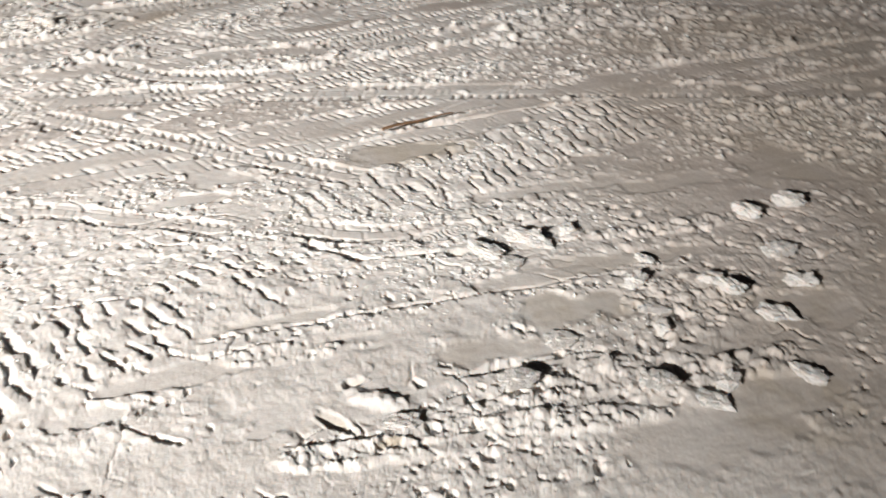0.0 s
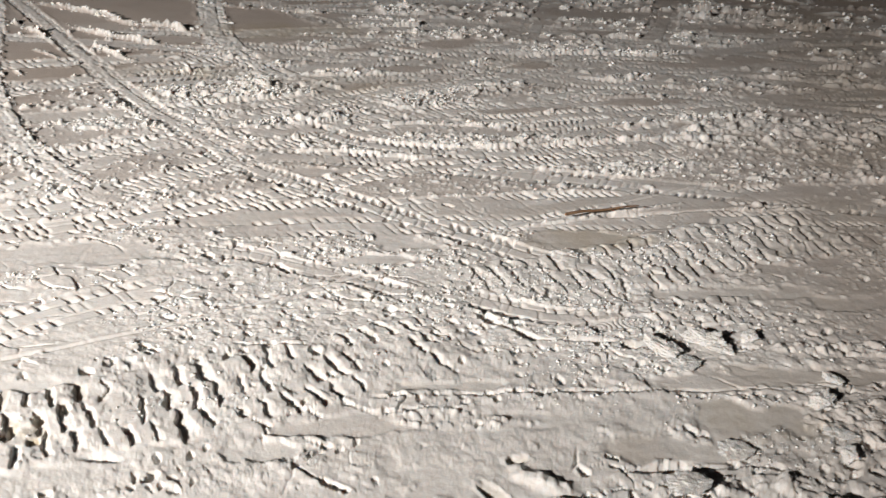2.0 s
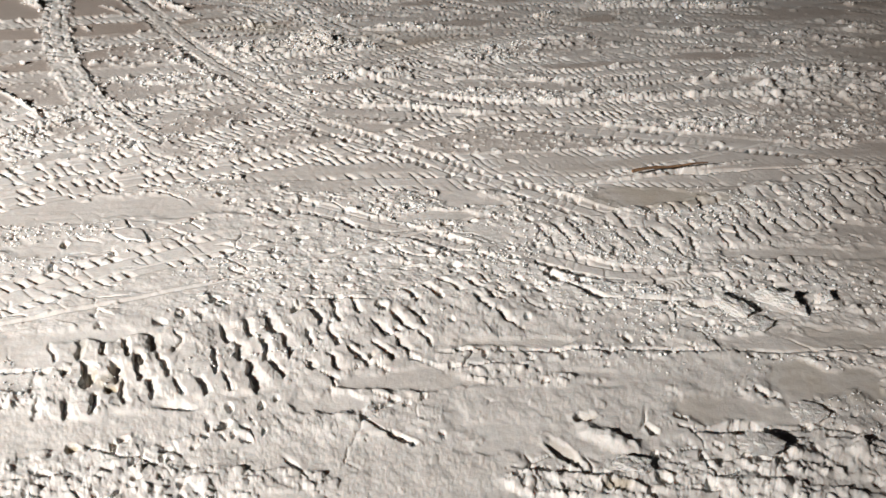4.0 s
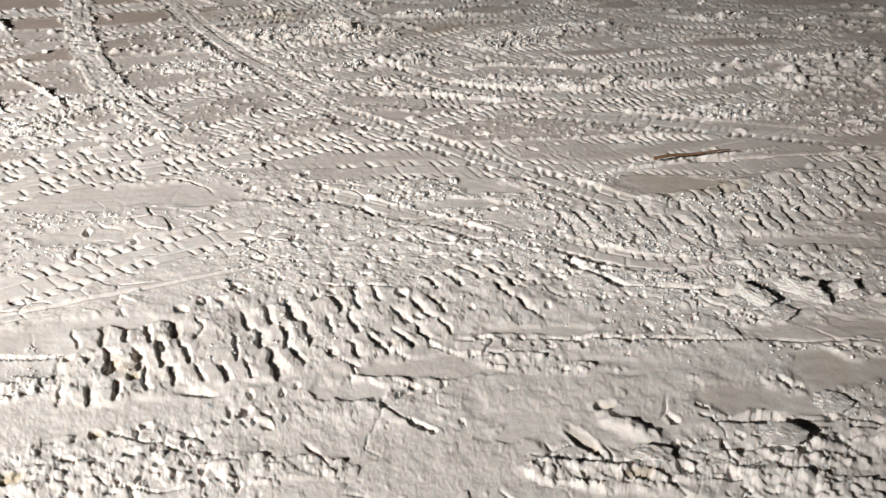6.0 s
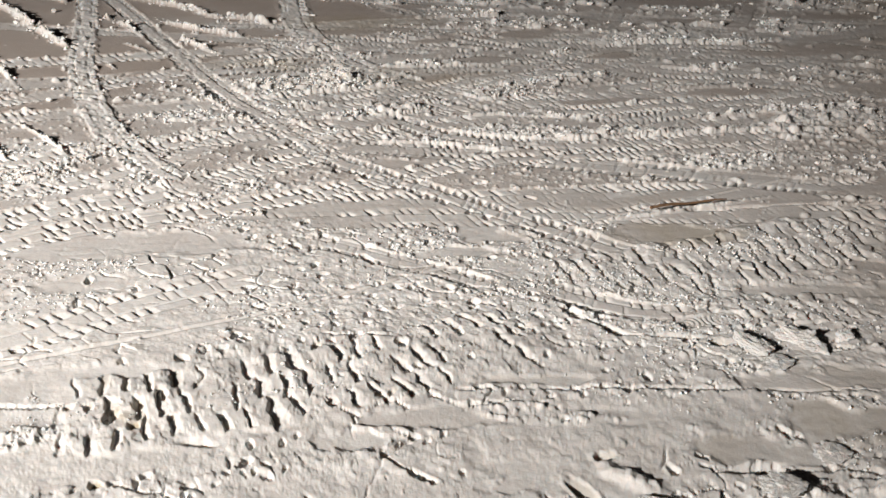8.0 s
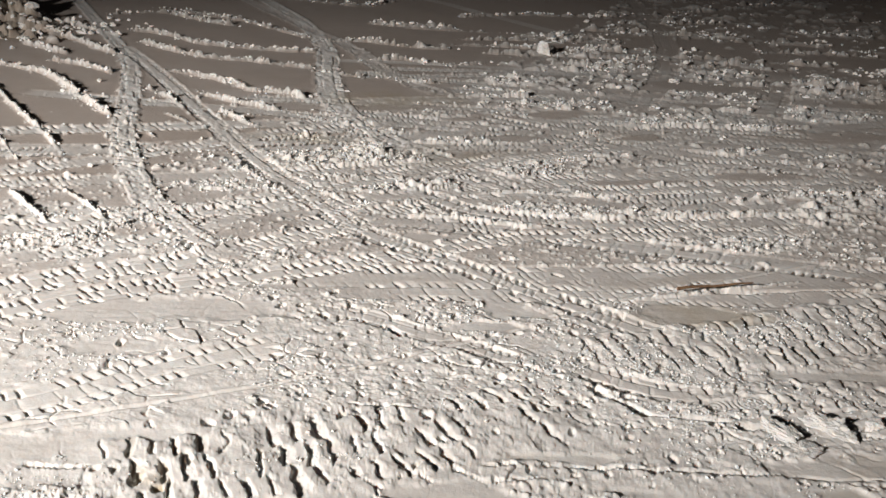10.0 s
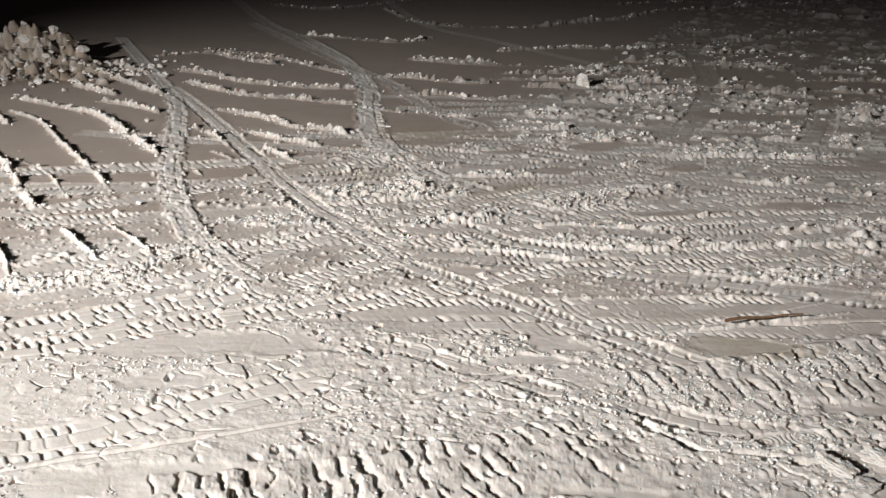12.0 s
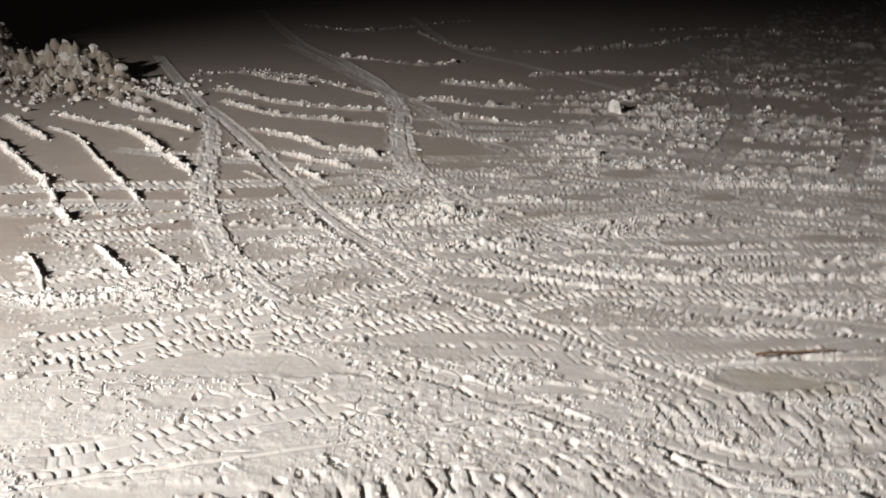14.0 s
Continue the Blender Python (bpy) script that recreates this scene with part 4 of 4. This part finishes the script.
def sheet(name, verts, polys, material, smooth=True):
    """A mesh from arrays of vertices and of faces with equally many corners."""
    me = bpy.data.meshes.new(name)
    n = polys.shape[1]
    me.vertices.add(len(verts))
    me.vertices.foreach_set("co", verts.astype(np.float32).ravel())
    me.loops.add(polys.size)
    me.loops.foreach_set("vertex_index", polys.astype(np.int32).ravel())
    me.polygons.add(len(polys))
    me.polygons.foreach_set("loop_start", np.arange(0, polys.size, n, dtype=np.int32))
    me.update(calc_edges=True)
    me.polygons.foreach_set("use_smooth", np.full(len(polys), smooth))
    me.materials.append(material)
    return me


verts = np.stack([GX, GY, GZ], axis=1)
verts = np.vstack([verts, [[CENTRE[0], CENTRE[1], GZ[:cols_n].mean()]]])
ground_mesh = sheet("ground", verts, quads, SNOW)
# both values hold some painted shade besides loose snow and grit
for key, values in (("loose", WHITE), ("grit", GRIT_SHADE)):
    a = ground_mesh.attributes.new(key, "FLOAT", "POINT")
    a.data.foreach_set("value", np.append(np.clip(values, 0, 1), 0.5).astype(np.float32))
ground = tagged(new("ground", ground_mesh), "trodden night-lit snow crossed by tyre tracks and plough rows", "snow ground", kind="structure")


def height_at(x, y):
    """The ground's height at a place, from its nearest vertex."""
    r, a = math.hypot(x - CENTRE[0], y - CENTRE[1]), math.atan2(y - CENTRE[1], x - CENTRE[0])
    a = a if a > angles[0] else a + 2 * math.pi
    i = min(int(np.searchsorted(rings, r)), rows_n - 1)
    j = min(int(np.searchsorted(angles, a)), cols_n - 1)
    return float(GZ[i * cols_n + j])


# ---- loose crumbs of snow: too many to count ----
def crumb_stuff(spots):
    rng = np.random.default_rng(5)
    bm = bmesh.new()
    bmesh.ops.create_icosphere(bm, subdivisions=1, radius=1)
    base = np.array([v.co[:] for v in bm.verts])
    tri = np.array([[v.index for v in f.verts] for f in bm.faces])
    bm.free()
    vs, fs = [], []
    for k, (x, y, r) in enumerate(spots):
        v = base * rng.uniform(0.45, 1.35, (len(base), 1)) * rng.uniform(0.7, 1.3, 3) * (1, 1, 0.8)
        a = rng.uniform(0, 6.3)
        c, s = math.cos(a), math.sin(a)
        v = np.stack([c * v[:, 0] - s * v[:, 1], s * v[:, 0] + c * v[:, 1], v[:, 2]], axis=1) * r
        vs.append(v + (x, y, height_at(x, y) + 0.15 * r))
        fs.append(tri + k * len(base))
    return sheet("snow_crumbs", np.vstack(vs), np.vstack(fs), CLOD, False)


rng = np.random.default_rng(77)
CLUSTER = fbm(GX, GY, 0.35, 41, 4)
LOOSE_COUNT = len(CRUMB_SPOTS) + 15000
while len(CRUMB_SPOTS) < LOOSE_COUNT:
    r, a = 2.2 * (15.0 / 2.2) ** (rng.uniform() ** 0.75), radians(rng.uniform(56, 147))
    x, y = CENTRE[0] + r * math.cos(a), CENTRE[1] + r * math.sin(a)
    i = min(int(np.searchsorted(rings, r)), rows_n - 1)
    j = int(np.searchsorted(angles, a))
    if WHITE[i * cols_n + j] > rng.uniform(0.55, 1.0) and TROD[i * cols_n + j] < 0.5 and CLUSTER[i * cols_n + j] > rng.uniform(-0.2, 0.5):
        CRUMB_SPOTS.append((x, y, 0.0011 * r * (0.6 + 2.0 * rng.uniform() ** 5)))
tagged(new("snow_crumbs", crumb_stuff(CRUMB_SPOTS)), "loose white crumbs of broken snow strewn over the ground", "snow crumbs", kind="stuff")


# ---- snow clods, each a thing ----
def clod_mesh(seed, flat=0.75, cuts=5, fineness=4):
    """A broken lump: an angular chunk with faces of breakage, worn edges and crumbly skin."""
    rng = np.random.default_rng(seed)
    bm = bmesh.new()
    bmesh.ops.create_icosphere(bm, subdivisions=fineness, radius=1)
    planes = [(Vector(rng.normal(0, 1, 3)).normalized(), rng.uniform(0.55, 0.95)) for _ in range(cuts + 6)]
    for v in bm.verts:
        way = v.co.normalized()
        p = way + Vector((seed * 3.1, 0, 0))
        r = 1.25
        for n, far_off in planes:
            k = way.dot(n)
            if k > 0.2:
                r = min(r, far_off / k)
        r *= 1 + 0.3 * noise.noise(p * 1.6) + 0.24 * noise.noise(p * 3.6) + 0.14 * noise.noise(p * 8) + 0.08 * noise.noise(p * 19)
        v.co = way * r
        v.co.z *= flat
    me = bpy.data.meshes.new("snow_clod")
    bm.to_mesh(me)
    bm.free()
    me.materials.append(CLOD)
    return me


CLODS = [clod_mesh(s, f, c) for s, f, c in ((1, 0.7, 4), (2, 0.85, 6), (3, 0.6, 5), (4, 0.95, 7), (5, 0.75, 3), (6, 0.5, 5))]
SMALL_CLODS = [clod_mesh(s, 0.85, 4, 2) for s in range(11, 17)]


def clod(x, y, size, kind=0, long=1.0, turn=0.0, tilt=0.0, tall=0.9, label="rough white clod of broken snow on the trodden snow", group="clods on the trodden snow", sink=0.35):
    size = 0.85 * size
    ob = new("snow_clod", CLODS[kind] if kind < 6 else SMALL_CLODS[kind - 6])
    ob.matrix_world = pose(x, y, height_at(x, y) + 0.7 * size * tall * (0.75 - sink), tilt, 0, turn) @ Matrix.Diagonal((size * long, size, 0.85 * size * tall, 1))
    return tagged(ob, label, "snow clod", group)

def snow_block(x, y, wide, tall, turn):
    """An upright chunk of crust, narrower towards its worn top."""
    bm = bmesh.new()
    bmesh.ops.create_cube(bm, size=1)
    bmesh.ops.subdivide_edges(bm, edges=bm.edges[:], cuts=11, use_grid_fill=True)
    for v in bm.verts:
        k = v.co.z + 0.5
        v.co = v.co.lerp(v.co.normalized() * 0.62, 0.35)
        v.co.x *= wide * (1.15 - 0.6 * k)
        v.co.y *= wide * (1.05 - 0.45 * k)
        v.co.z = (v.co.z + 0.42) * tall
        p = v.co * 9 + Vector((4, 1, 0))
        v.co += 0.02 * noise.noise_vector(p) + 0.010 * noise.noise_vector(p * 2.6) + 0.005 * noise.noise_vector(p * 6)
    me = bpy.data.meshes.new("snow_block")
    bm.to_mesh(me)
    bm.free()
    me.materials.append(CLOD)
    ob = new("snow_block", me)
    ob.matrix_world = pose(x, y, height_at(x, y) - 0.01, 0, 0, turn)
    return tagged(ob, "upright white snow block standing alone on packed snow", "snow block")


snow_block(-2.400, 10.046, 0.135, 0.17, 30)
clod(-0.804, 9.231, 0.06, 1, 1.0, 20)
clod(-2.599, 5.224, 0.05, 2, 1.2, 20)
clod(-2.436, 5.213, 0.05, 4, 1.0, 40)
clod(-2.165, 4.503, 0.03, 4, 1.0, 40)
clod(0.18, 2.70, 0.055, 0, 1.5, -25)
clod(0.214, 2.694, 0.04, 4, 1.3, -35)
clod(0.35, 2.79, 0.06, 1, 1.4, -25)
clod(0.390, 2.767, 0.045, 2, 1.4, -30)
clod(0.267, 2.622, 0.05, 5, 1.3, 10)
clod(0.497, 2.857, 0.035, 3, 1.3, 20)
clod(-0.074, 1.777, 0.05, 4, 1.3, 20, tall=0.6)
clod(0.704, 2.525, 0.05, 1, 1.0, 20)
clod(0.753, 2.680, 0.035, 0, 1.2, -20)
clod(0.948, 2.546, 0.045, 0, 1.1, 30)
clod(1.002, 2.474, 0.05, 4, 1.2, -30)
clod(0.728, 2.241, 0.035, 3, 1.1, 10)
clod(1.137, 2.362, 0.055, 2, 1.3, -20)
clod(1.287, 2.553, 0.05, 1, 1.2, -20)
clod(1.273, 2.762, 0.055, 5, 1.4, 10)
clod(0.729, 2.352, 0.03, 5, 2.0, -10)
clod(0.407, 2.179, 0.05, 5, 1.2, 0, tall=0.7)
clod(1.409, 3.147, 0.065, 4, 1.3, 0)
clod(1.218, 3.055, 0.06, 0, 1.0, 0)
clod(0.813, 1.916, 0.045, 2, 1.3, -30, tall=0.7)
clod(0.664, 1.957, 0.05, 5, 1.3, -20)
clod(0.880, 2.000, 0.045, 1, 1.2, 30)
clod(1.123, 2.059, 0.05, 0, 1.3, -25, tall=0.6)
clod(0.262, 1.951, 0.05, 5, 1.4, 10, tall=0.7)
# lumps of the bank, thrown down its side and strewn along its foot
bank = np.random.default_rng(31)
BANK_LABEL = "white snow lump lying on a shaded thrown-up bank"
for k in range(290):
    t = bank.uniform()
    x, y = -11.0 + 3.9 * t ** 0.8, 7.3 + 1.3 * bank.uniform() + bank.normal(0, 0.45) - 0.9 * (1 - t) * t
    size = bank.uniform(0.02, 0.045) * (1.7 if bank.uniform() < 0.2 else 1) * (1.25 - 0.5 * t)
    clod(x, y, size, int(bank.integers(6, 12)), bank.uniform(0.9, 1.5), bank.uniform(0, 360), tall=bank.uniform(0.8, 1.3), label=BANK_LABEL, group="lumps on the snow bank")


def dry_stalk(x, y, length, turn):
    """A bent dry stalk, thicker at one end."""
    bm = bmesh.new()
    rings_n, prev = 14, None
    for k in range(rings_n):
        t = k / (rings_n - 1)
        r = 0.008 * (1 - 0.6 * t)
        p = Vector(((t - 0.5) * length, 0.012 * math.sin(5 * t) * t, 0.004 * math.sin(9 * t)))
        ring = [bm.verts.new(p + Vector((0, r * math.cos(a), r * math.sin(a)))) for a in (j * math.pi / 3 for j in range(6))]
        if prev:
            for j in range(6):
                bm.faces.new((prev[j], prev[(j + 1) % 6], ring[(j + 1) % 6], ring[j]))
        else:
            bm.faces.new(ring[::-1])
        prev = ring
    bm.faces.new(prev)
    me = bpy.data.meshes.new("stalk")
    bm.to_mesh(me)
    bm.free()
    me.materials.append(STALK)
    ob = new("stalk", me)
    ob.matrix_world = pose(x, y, height_at(x, y) + 0.036, 0, 0, turn)
    return tagged(ob, "thin reddish-brown dry stalk lying on the snow", "twig")


dry_stalk(-0.097, 3.822, 0.40, 37)
